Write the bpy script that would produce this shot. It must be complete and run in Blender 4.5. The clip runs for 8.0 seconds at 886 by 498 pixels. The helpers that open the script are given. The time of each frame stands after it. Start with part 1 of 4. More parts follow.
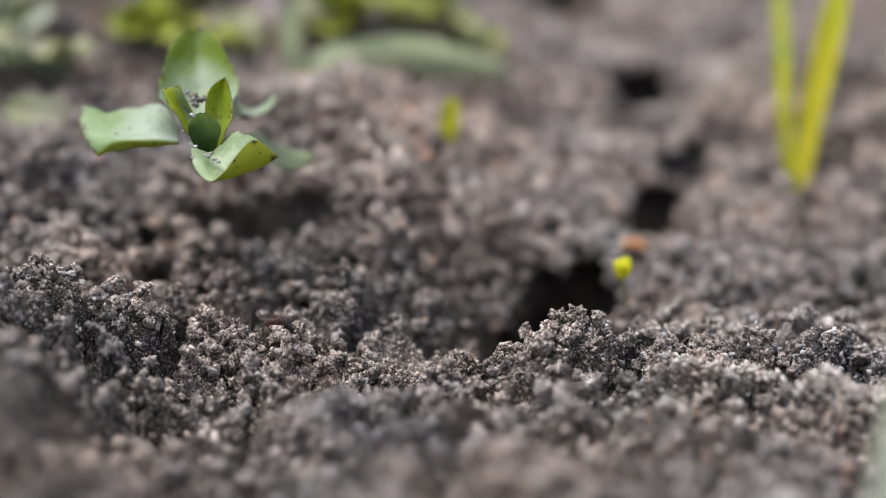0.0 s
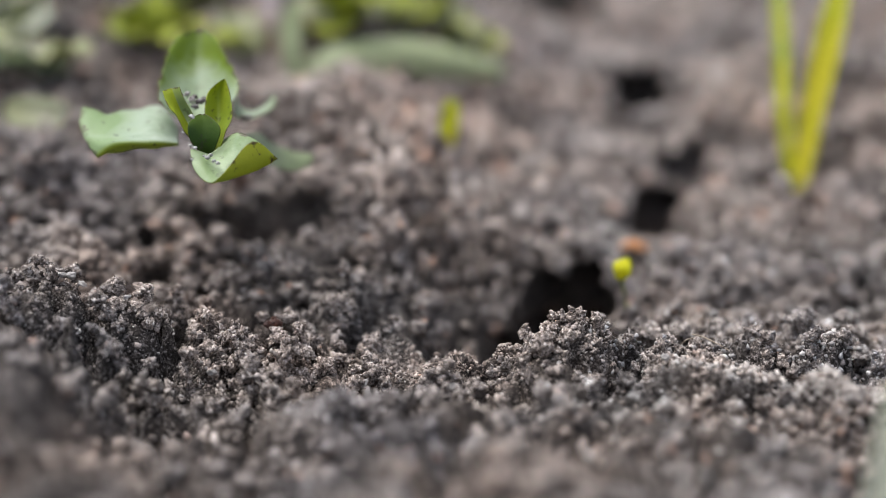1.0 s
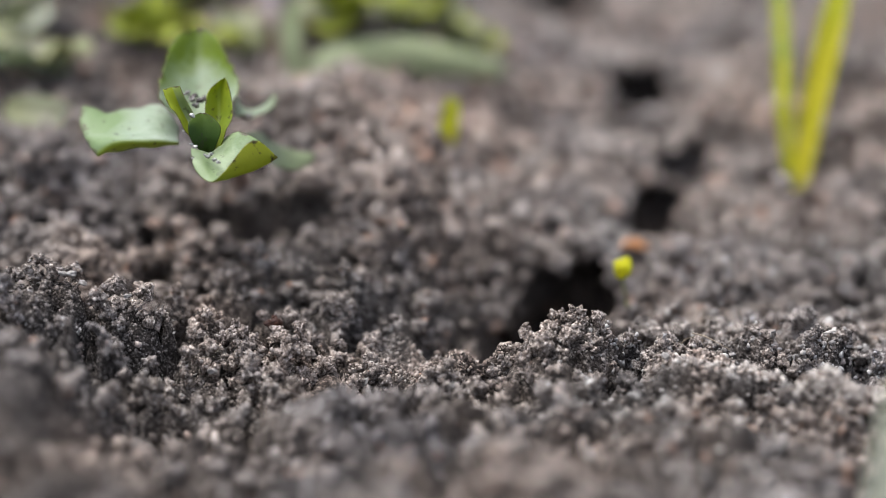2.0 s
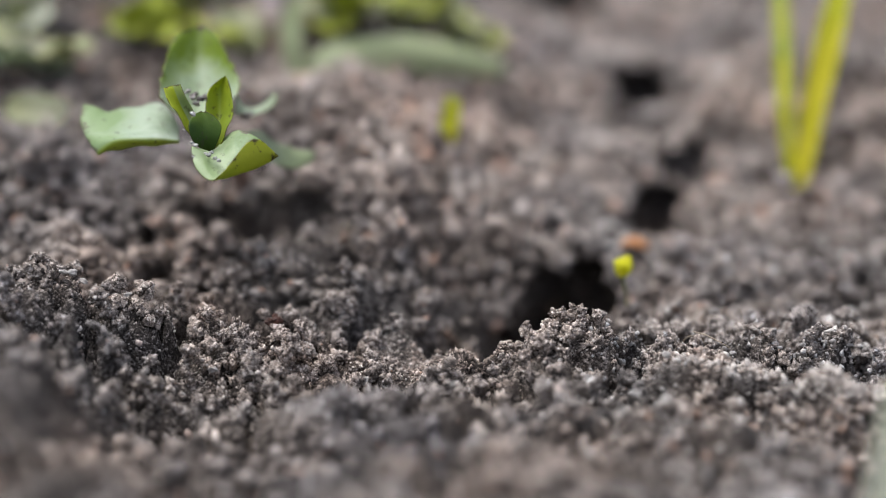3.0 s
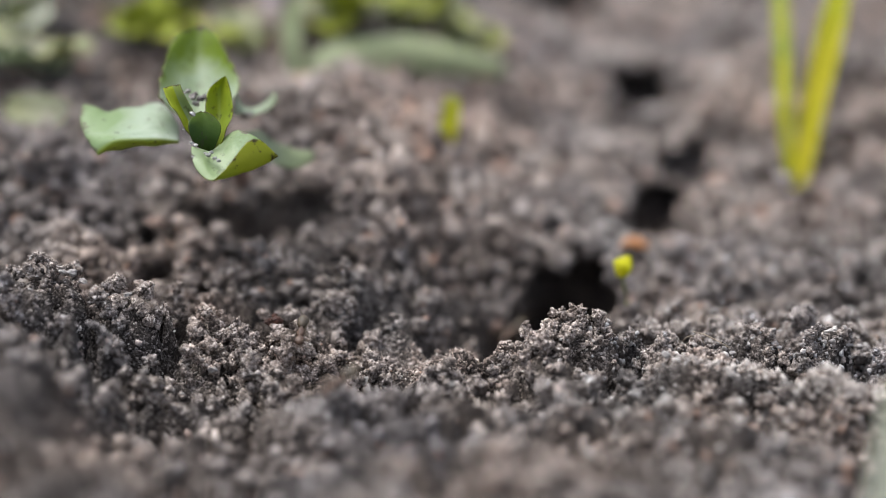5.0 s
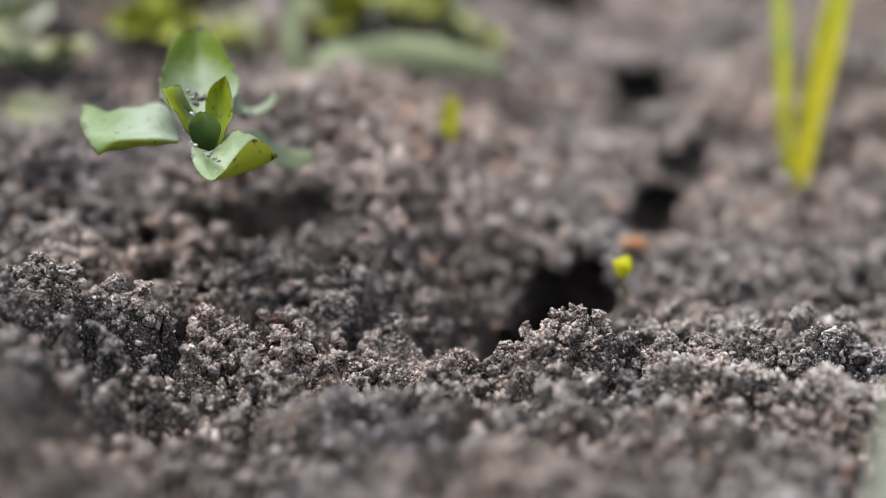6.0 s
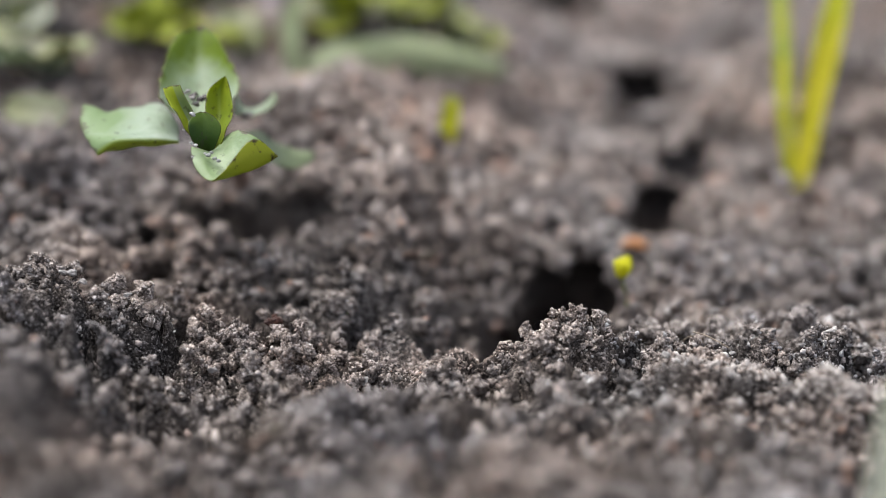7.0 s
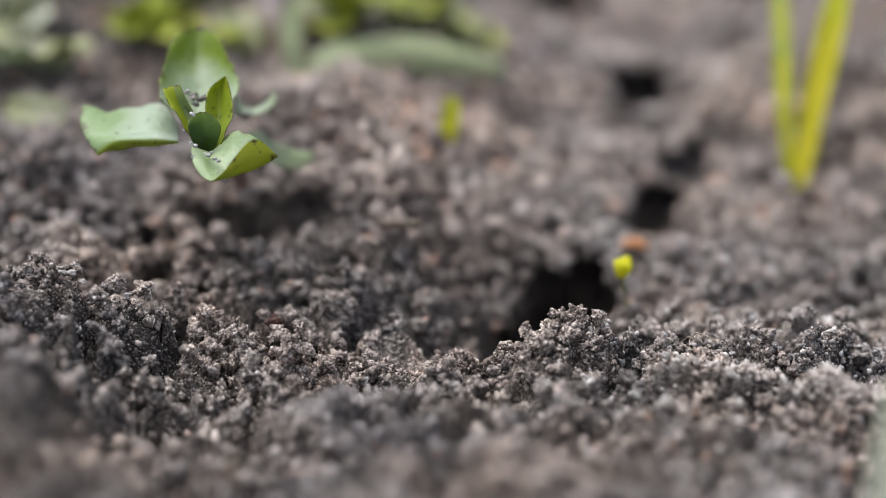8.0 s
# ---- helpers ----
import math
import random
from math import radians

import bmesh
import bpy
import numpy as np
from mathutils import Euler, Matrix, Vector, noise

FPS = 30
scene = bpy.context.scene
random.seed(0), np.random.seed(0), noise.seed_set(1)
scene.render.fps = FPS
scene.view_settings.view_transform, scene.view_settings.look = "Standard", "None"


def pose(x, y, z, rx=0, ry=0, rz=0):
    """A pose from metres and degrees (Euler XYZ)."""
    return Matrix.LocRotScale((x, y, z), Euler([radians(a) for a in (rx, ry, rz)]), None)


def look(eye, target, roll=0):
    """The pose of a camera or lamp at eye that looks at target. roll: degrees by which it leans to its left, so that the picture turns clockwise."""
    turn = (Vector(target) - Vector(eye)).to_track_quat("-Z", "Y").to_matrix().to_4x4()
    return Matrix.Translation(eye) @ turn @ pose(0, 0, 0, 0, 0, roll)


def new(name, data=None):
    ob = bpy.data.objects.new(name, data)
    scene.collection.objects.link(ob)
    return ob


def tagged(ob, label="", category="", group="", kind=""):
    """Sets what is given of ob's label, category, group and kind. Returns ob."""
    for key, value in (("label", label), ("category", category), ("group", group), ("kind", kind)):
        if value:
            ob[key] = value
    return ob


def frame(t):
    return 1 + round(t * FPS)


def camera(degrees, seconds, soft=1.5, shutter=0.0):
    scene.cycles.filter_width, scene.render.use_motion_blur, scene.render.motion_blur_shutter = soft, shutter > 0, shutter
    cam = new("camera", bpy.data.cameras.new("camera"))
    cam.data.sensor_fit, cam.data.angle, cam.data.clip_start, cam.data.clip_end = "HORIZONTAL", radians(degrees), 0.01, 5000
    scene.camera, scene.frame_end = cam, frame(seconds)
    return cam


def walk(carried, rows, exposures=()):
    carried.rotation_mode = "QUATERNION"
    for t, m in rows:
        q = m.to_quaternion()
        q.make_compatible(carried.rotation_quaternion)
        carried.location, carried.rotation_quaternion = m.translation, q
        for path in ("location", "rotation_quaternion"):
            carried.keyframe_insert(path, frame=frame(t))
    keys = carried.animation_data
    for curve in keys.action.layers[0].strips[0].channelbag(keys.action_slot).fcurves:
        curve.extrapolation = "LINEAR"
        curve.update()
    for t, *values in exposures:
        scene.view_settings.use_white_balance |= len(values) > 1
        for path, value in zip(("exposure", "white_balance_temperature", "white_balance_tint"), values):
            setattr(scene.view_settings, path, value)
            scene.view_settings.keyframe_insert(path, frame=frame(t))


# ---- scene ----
# A strip of garden soil seen close by: lengths below are in millimetres and brought to metres by MM.
MM = 0.001
EYE_Z, TILT, FOV, FOCUS = 80.0, 17.0, 24.0, 236.0

cam = camera(FOV, 8.0, soft=0.9)
cam.data.dof.use_dof = True
cam.data.dof.focus_distance = FOCUS * MM
cam.data.dof.aperture_fstop = 6.4
cam.data.dof.aperture_blades = 0


def eye(up, aside):
    """The camera's stand, with its small sway in degrees."""
    return pose(0, 0, EYE_Z * MM, 90 - TILT + up, 0, aside)


walk(cam, [(0.0, eye(0.034, -0.016)), (0.5, eye(0.046, -0.018)), (1.0, eye(0.072, -0.028)), (1.5, eye(0.066, -0.026)),
           (2.2, eye(0.03, -0.012)), (3.0, eye(0.0, 0.0)), (4.5, eye(0.0, -0.006)), (6.0, eye(0.004, -0.010)),
           (7.0, eye(0.008, -0.010)), (8.0, eye(0.012, -0.012))],
     exposures=[(0.0, 1.23, 6200, 9), (8.0, 1.23, 6200, 9)])

# ---- light: a bright overcast sky ----
world = bpy.data.worlds.new("sky")
scene.world = world
world.use_nodes = True
wn = world.node_tree.nodes
sky = wn.new("ShaderNodeTexSky")
sky.sky_type = "NISHITA"
sky.sun_disc = False
sky.sun_elevation, sky.sun_rotation = radians(71), radians(-71)
sky.dust_density = 4.0
sky.air_density = 0.6
cloud = wn.new("ShaderNodeHueSaturation")
cloud.inputs["Saturation"].default_value = 0.45
world.node_tree.links.new(sky.outputs[0], cloud.inputs["Color"])
world.node_tree.links.new(cloud.outputs[0], wn["Background"].inputs[0])
wn["Background"].inputs[1].default_value = 0.15
sun = new("sun", bpy.data.lights.new("sun", "SUN"))
sun.data.energy, sun.data.angle, sun.data.color = 1.15, radians(40), (1.0, 0.965, 0.92)
sun.matrix_world = look((-0.6, 0.45, 1.8), (0, 0.25, 0))


# ---- materials ----
def nodes_of(name):
    m = bpy.data.materials.new(name)
    m.use_nodes = True
    n = m.node_tree.nodes
    return m, n, m.node_tree.links.new, n["Principled BSDF"]


def ramp(n, stops):
    r = n.new("ShaderNodeValToRGB")
    while len(r.color_ramp.elements) > 1:
        r.color_ramp.elements.remove(r.color_ramp.elements[-1])
    for i, (p, c) in enumerate(stops):
        e = r.color_ramp.elements[0] if i == 0 else r.color_ramp.elements.new(p)
        e.position, e.color = p, (*c, 1)
    return r


def noise_node(n, link, scale, detail=4.0, rough=0.6):
    c = n.new("ShaderNodeTexCoord")
    t = n.new("ShaderNodeTexNoise")
    t.inputs["Scale"].default_value, t.inputs["Detail"].default_value, t.inputs["Roughness"].default_value = scale, detail, rough
    link(c.outputs["Object"], t.inputs["Vector"])
    return t


def mixed(n, link, a, b, fac, how="MIX"):
    m = n.new("ShaderNodeMix")
    m.data_type, m.blend_type = "RGBA", how
    for socket, v in ((m.inputs[0], fac), (m.inputs[6], a), (m.inputs[7], b)):
        if isinstance(v, (int, float)):
            socket.default_value = v
        elif isinstance(v, tuple):
            socket.default_value = (*v, 1)
        else:
            link(v, socket)
    return m.outputs[2]


def hue_patches(n, link):
    """Wide patches of greyer clay and of redder loam."""
    t = noise_node(n, link, 42, 3, 0.6)
    c = ramp(n, [(0.34, (0.935, 0.975, 1.06)), (0.5, (1.0, 0.999, 1.003)), (0.66, (1.075, 0.99, 0.945))])
    link(t.outputs[0], c.inputs[0])
    return c.outputs[0]


def cells(n, link, scale, where):
    """Packed grains: a tone for each, and a rounded height."""
    v = n.new("ShaderNodeTexVoronoi")
    v.inputs["Scale"].default_value = scale
    link(where, v.inputs["Vector"])
    tone = n.new("ShaderNodeSeparateColor")
    link(v.outputs["Color"], tone.inputs[0])
    dome = ramp(n, [(0.0, (1, 1, 1)), (0.35, (0.8, 0.8, 0.8)), (0.75, (0, 0, 0))])
    link(v.outputs["Distance"], dome.inputs[0])
    return tone.outputs[0], dome.outputs[0]


def soil_material(name, tones):
    """Soil: sand grains of two sizes bound by loam, on the patches of the bed."""
    m, n, link, b = nodes_of(name)
    where = n.new("ShaderNodeNewGeometry").outputs["Position"]
    fine, wide, warp = (n.new("ShaderNodeTexNoise") for _ in range(3))
    for t, scale, detail in ((fine, 2600, 3), (wide, 60, 5), (warp, 1500, 2)):
        t.inputs["Scale"].default_value, t.inputs["Detail"].default_value, t.inputs["Roughness"].default_value = scale, detail, 0.68
        link(where, t.inputs["Vector"])
    bent = n.new("ShaderNodeVectorMath")
    bent.operation = "MULTIPLY_ADD"
    link(warp.outputs["Color"], bent.inputs[0])
    bent.inputs[1].default_value = (0.0003,) * 3
    link(where, bent.inputs[2])
    big, big_dome = cells(n, link, 3300, bent.outputs[0])
    small, small_dome = cells(n, link, 7500, bent.outputs[0])
    mean = mixed(n, link, fine.outputs[0], big, 0.42)
    mean = mixed(n, link, mean, small, 0.22)
    c1 = ramp(n, tones)
    c2 = ramp(n, [(0.34, (0.5, 0.505, 0.525)), (0.5, (0.95, 0.91, 0.87)), (0.66, (1.3, 1.2, 1.11))])
    link(mean, c1.inputs[0])
    link(wide.outputs[0], c2.inputs[0])
    tone = mixed(n, link, c1.outputs[0], c2.outputs[0], 1.0, "MULTIPLY")
    link(mixed(n, link, tone, hue_patches(n, link), 1.0, "MULTIPLY"), b.inputs["Base Color"])
    b.inputs["Roughness"].default_value = 0.85
    b.inputs["Specular IOR Level"].default_value = 0.2
    relief = mixed(n, link, mixed(n, link, big_dome, small_dome, 0.35), fine.outputs[0], 0.25)
    bump = n.new("ShaderNodeBump")
    bump.inputs["Strength"].default_value, bump.inputs["Distance"].default_value = 0.8, 0.00016
    link(relief, bump.inputs["Height"])
    link(bump.outputs[0], b.inputs["Normal"])
    return m


def grain_material(name, stops):
    m, n, link, b = nodes_of(name)
    g = n.new("ShaderNodeNewGeometry")
    isl = g.outputs["Random Per Island"]
    c1 = ramp(n, stops)
    link(isl, c1.inputs[0])
    fine = noise_node(n, link, 5000, 2, 0.6)
    c2 = ramp(n, [(0.3, (0.5, 0.48, 0.46)), (0.6, (1.1, 1.08, 1.05))])
    link(fine.outputs[0], c2.inputs[0])
    wide = noise_node(n, link, 75, 5, 0.65)
    c3 = ramp(n, [(0.34, (0.47, 0.465, 0.47)), (0.5, (0.95, 0.925, 0.9)), (0.66, (1.22, 1.17, 1.12))])
    link(wide.outputs[0], c3.inputs[0])
    tone = mixed(n, link, c1.outputs[0], c2.outputs[0], 0.8, "MULTIPLY")
    tone = mixed(n, link, tone, c3.outputs[0], 1.0, "MULTIPLY")
    link(mixed(n, link, tone, hue_patches(n, link), 1.0, "MULTIPLY"), b.inputs["Base Color"])
    r = ramp(n, [(0.0, (0.85, 0.85, 0.85)), (0.75, (0.7, 0.7, 0.7)), (1.0, (0.45, 0.45, 0.45))])
    link(isl, r.inputs[0])
    link(r.outputs[0], b.inputs["Roughness"])
    b.inputs["Specular IOR Level"].default_value = 0.14
    return m


def leaf_material(name, low, high, tip, rough=0.45, specks=0.5, glow=0.35, brown=0.8, rim=None, hem_end=0.29):
    """A leaf's skin: base and vein tones, a tip of another tone, specks of dirt and a browned rim."""
    m, n, link, b = nodes_of(name)
    wide = noise_node(n, link, 160, 4, 0.55)
    c = ramp(n, [(0.35, low), (0.65, high)])
    link(wide.outputs[0], c.inputs[0])
    uv = n.new("ShaderNodeUVMap")
    uv.uv_map = "blade"
    sep = n.new("ShaderNodeSeparateXYZ")
    link(uv.outputs[0], sep.inputs[0])

    def maths(how, a, v):
        q = n.new("ShaderNodeMath")
        q.operation = how
        for socket, value in zip(q.inputs, (a, v)):
            if isinstance(value, (int, float)):
                socket.default_value = value
            else:
                link(value, socket)
        return q.outputs[0]

    shift = maths("ADD", sep.outputs[1], maths("MULTIPLY", maths("SUBTRACT", wide.outputs[0], 0.5), 1.3))
    upper = ramp(n, [(0.42, (0, 0, 0)), (0.75, (1, 1, 1))])
    link(shift, upper.inputs[0])
    colour = mixed(n, link, c.outputs[0], tip, upper.outputs[0])
    rib = ramp(n, [(0.0, (1, 1, 1)), (0.05, (0.3, 0.3, 0.3)), (0.1, (0, 0, 0))])
    across = maths("ABSOLUTE", maths("SUBTRACT", sep.outputs[0], 0.5), 0.0)
    link(across, rib.inputs[0])
    colour = mixed(n, link, colour, high, maths("MULTIPLY", rib.outputs[0], 0.15))
    if rim:
        hem = ramp(n, [(hem_end - 0.09, (1, 1, 1)), (hem_end, (0, 0, 0))])
        link(sep.outputs[0], hem.inputs[0])
        colour = mixed(n, link, colour, rim, hem.outputs[0])
    spot = noise_node(n, link, 950, 3, 0.6)
    s = ramp(n, [(0.62, (0, 0, 0)), (0.67, (1, 1, 1))])
    link(spot.outputs[0], s.inputs[0])
    colour = mixed(n, link, colour, (0.045, 0.032, 0.024), maths("MULTIPLY", s.outputs[0], specks))
    blot = noise_node(n, link, 300, 4, 0.7)
    stain = ramp(n, [(0.66, (0, 0, 0)), (0.72, (1, 1, 1))])
    link(blot.outputs[0], stain.inputs[0])
    colour = mixed(n, link, colour, (0.075, 0.055, 0.04), maths("MULTIPLY", stain.outputs[0], specks))
    edge = maths("ADD", maths("MAXIMUM", maths("MULTIPLY", across, 2.0), sep.outputs[1]), maths("MULTIPLY", maths("SUBTRACT", spot.outputs[0], 0.55), 0.5))
    e = ramp(n, [(0.91, (0, 0, 0)), (0.97, (1, 1, 1))])
    link(edge, e.inputs[0])
    colour = mixed(n, link, colour, (0.06, 0.035, 0.02), maths("MULTIPLY", e.outputs[0], brown))
    link(colour, b.inputs["Base Color"])
    b.inputs["Roughness"].default_value = rough
    b.inputs["Specular IOR Level"].default_value = 0.35
    bump = n.new("ShaderNodeBump")
    bump.inputs["Strength"].default_value, bump.inputs["Distance"].default_value = 0.35, 0.0002
    fine = noise_node(n, link, 1500, 3)
    link(fine.outputs[0], bump.inputs["Height"])
    link(bump.outputs[0], b.inputs["Normal"])
    t = n.new("ShaderNodeBsdfTranslucent")
    link(colour, t.inputs["Color"])
    mix = n.new("ShaderNodeMixShader")
    mix.inputs[0].default_value = glow
    link(b.outputs[0], mix.inputs[1])
    link(t.outputs[0], mix.inputs[2])
    link(mix.outputs[0], n["Material Output"].inputs["Surface"])
    return m


def plain_material(name, low, high, rough=0.5, scale=900, coat=0.0):
    m, n, link, b = nodes_of(name)
    t = noise_node(n, link, scale, 4)
    c = ramp(n, [(0.35, low), (0.65, high)])
    link(t.outputs[0], c.inputs[0])
    link(c.outputs[0], b.inputs["Base Color"])
    b.inputs["Roughness"].default_value = rough
    b.inputs["Coat Weight"].default_value = coat
    return m


# the ground's loam is darkened so that gaps between crumbs read as shade
SHADED_LOAM = soil_material("loam", [(0.3, (0.009, 0.007, 0.006)), (0.48, (0.034, 0.028, 0.024)), (0.62, (0.10, 0.088, 0.08)), (0.76, (0.315, 0.287, 0.268))])
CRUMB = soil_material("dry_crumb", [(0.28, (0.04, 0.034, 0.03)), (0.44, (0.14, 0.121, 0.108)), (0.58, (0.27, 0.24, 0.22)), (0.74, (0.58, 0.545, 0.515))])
GRAIN = grain_material("sand_grain", [(0.0, (0.08, 0.069, 0.063)), (0.15, (0.19, 0.163, 0.148)), (0.45, (0.31, 0.273, 0.252)), (0.7, (0.42, 0.378, 0.352)), (0.9, (0.56, 0.53, 0.50)),
                                      (0.965, (0.62, 0.60, 0.57)), (0.972, (0.36, 0.18, 0.10)), (0.98, (0.6, 0.58, 0.55)), (1.0, (0.66, 0.65, 0.63))])
GRIT = grain_material("soil_grit", [(0.0, (0.06, 0.051, 0.046)), (0.3, (0.19, 0.165, 0.15)), (0.6, (0.33, 0.295, 0.272)), (0.9, (0.46, 0.42, 0.395)), (0.97, (0.35, 0.22, 0.16)), (1.0, (0.5, 0.47, 0.45))])
# pale tones of the waxy, green and matt skins hold the sky's sheen
LEAF_TOP = leaf_material("leaf_waxy", (0.30, 0.38, 0.21), (0.46, 0.53, 0.38), (0.30, 0.40, 0.18), 0.3, 0.45, 0.25)
LEAF_UNDER = leaf_material("leaf_fresh", (0.23, 0.31, 0.02), (0.31, 0.38, 0.05), (0.32, 0.38, 0.02), 0.45, 0.6, 0.5)
LEAF_GREEN = leaf_material("leaf_green", (0.27, 0.34, 0.20), (0.40, 0.46, 0.34), (0.155, 0.225, 0.012), 0.45, 0.5, 0.4, 1.0)
LEAF_KEEL = leaf_material("leaf_keel", (0.22, 0.30, 0.13), (0.35, 0.43, 0.25), (0.075, 0.16, 0.015), 0.4, 0.3, 0.3)
LEAF_LIME = leaf_material("leaf_lime", (0.29, 0.36, 0.02), (0.37, 0.42, 0.05), (0.38, 0.41, 0.02), 0.45, 0.7, 0.45)
LEAF_INNER = leaf_material("leaf_inner", (0.24, 0.31, 0.14), (0.34, 0.40, 0.22), (0.27, 0.34, 0.08), 0.45, 0.4, 0.4, 0.8, (0.31, 0.37, 0.02), 0.55)
LEAF_MATT = leaf_material("leaf_matt", (0.19, 0.26, 0.15), (0.38, 0.43, 0.34), (0.17, 0.245, 0.10), 0.5, 0.6, 0.2, 0.6, (0.30, 0.38, 0.03))
LEAF_FRESH = leaf_material("leaf_spring", (0.24, 0.33, 0.05), (0.34, 0.42, 0.12), (0.32, 0.39, 0.02), 0.45, 0.4, 0.4)
LEAF_DARK = leaf_material("leaf_deep", (0.022, 0.055, 0.003), (0.04, 0.085, 0.005), (0.07, 0.12, 0.008), 0.7, 0.4, 0.2)
LEAF_DULL = leaf_material("leaf_dull", (0.13, 0.165, 0.09), (0.25, 0.285, 0.18), (0.18, 0.215, 0.11), 0.6, 0.05, 0.2, 0.2)
LEAF_SAGE = leaf_material("leaf_sage", (0.30, 0.36, 0.24), (0.42, 0.48, 0.35), (0.34, 0.40, 0.26), 0.5, 0.05, 0.45, 0.2)
LEAF_WAN = leaf_material("leaf_wan", (0.62, 0.63, 0.48), (0.70, 0.70, 0.56), (0.64, 0.65, 0.50), 0.5, 0.02, 0.35, 0.1)
LEAF_SOFT = leaf_material("leaf_soft", (0.26, 0.30, 0.15), (0.35, 0.385, 0.23), (0.30, 0.335, 0.18), 0.6, 0.1, 0.3, 0.2)
LEAF_PALE = leaf_material("leaf_pale", (0.39, 0.40, 0.25), (0.53, 0.52, 0.37), (0.43, 0.44, 0.24), 0.5, 0.1, 0.5, 0.2)
LEAF_BRIGHT = leaf_material("leaf_bright", (0.30, 0.35, 0.04), (0.42, 0.46, 0.08), (0.38, 0.42, 0.05), 0.5, 0.1, 0.45, 0.2)
BLADE = leaf_material("grass_blade", (0.58, 0.54, 0.012), (0.70, 0.63, 0.03), (0.54, 0.55, 0.02), 0.5, 0.0, 0.5, 0.0)
BLADE_GREEN = leaf_material("grass_blade_green", (0.50, 0.52, 0.012), (0.60, 0.60, 0.03), (0.32, 0.42, 0.03), 0.5, 0.0, 0.5, 0.0)
YELLOW = leaf_material("cotyledon", (0.66, 0.64, 0.01), (0.78, 0.74, 0.03), (0.74, 0.70, 0.02), 0.45, 0.0, 0.4, 0.0)
STALK = plain_material("stalk", (0.12, 0.075, 0.06), (0.26, 0.17, 0.13), 0.6)
PURPLE = plain_material("purple_stalk", (0.30, 0.24, 0.24), (0.42, 0.35, 0.35), 0.6)
PALE_SAND = grain_material("pale_sand", [(0.0, (0.30, 0.285, 0.275)), (0.6, (0.46, 0.445, 0.43)), (1.0, (0.62, 0.61, 0.59))])
QUARTZ = plain_material("quartz", (0.22, 0.21, 0.20), (0.52, 0.51, 0.48), 0.2, 3500, 0.2)
PALE_STONE = plain_material("pale_stone", (0.16, 0.145, 0.13), (0.34, 0.315, 0.295), 0.7, 1900)
PALE_LOAM = grain_material("pale_loam", [(0.0, (0.20, 0.172, 0.155)), (0.6, (0.33, 0.295, 0.27)), (1.0, (0.45, 0.415, 0.39))])
DRY = plain_material("dry_leaf", (0.30, 0.11, 0.03), (0.55, 0.24, 0.08), 0.7)
STRAW = plain_material("straw", (0.16, 0.12, 0.08), (0.30, 0.24, 0.17), 0.6)
RUST = plain_material("rusty_husk", (0.035, 0.013, 0.008), (0.10, 0.034, 0.017), 0.7)
CHITIN = plain_material("chitin", (0.032, 0.022, 0.011), (0.075, 0.053, 0.027), 0.5, 1800, 0.0)
CHITIN_RED = plain_material("chitin_red", (0.045, 0.022, 0.013), (0.095, 0.052, 0.029), 0.5, 1800, 0.0)
LIMB = plain_material("ant_limb", (0.075, 0.056, 0.04), (0.15, 0.115, 0.083), 0.45, 1800)


# ---- mesh helpers ----
def part(name, bm, material, parent=None, label=""):
    """Links a bmesh as one mesh object, under a thing or under a part."""
    me = bpy.data.meshes.new(name)
    bm.to_mesh(me)
    bm.free()
    for m in (material if isinstance(material, (list, tuple)) else [material]):
        me.materials.append(m)
    me.shade_smooth()
    ob = new(name, me)
    ob.parent = parent
    if label:
        ob["label"] = label
    return ob


def thing(name, x, y, z, label, category, group=""):
    ob = new(name)
    ob.empty_display_size = 0.002
    ob.matrix_basis = pose(x * MM, y * MM, z * MM)
    return tagged(ob, label, category, group)


def curve_at(pts, t):
    """A point of the smooth curve through the control points, t from 0 to 1."""
    k = len(pts) - 1
    i = min(int(t * k), k - 1)
    f = t * k - i
    p = [Vector(pts[max(0, min(k, j))]) for j in (i - 1, i, i + 1, i + 2)]
    return 0.5 * (2 * p[1] + (p[2] - p[0]) * f + (2 * p[0] - 5 * p[1] + 4 * p[2] - p[3]) * f * f
                  + (3 * p[1] - p[0] - 3 * p[2] + p[3]) * f ** 3)


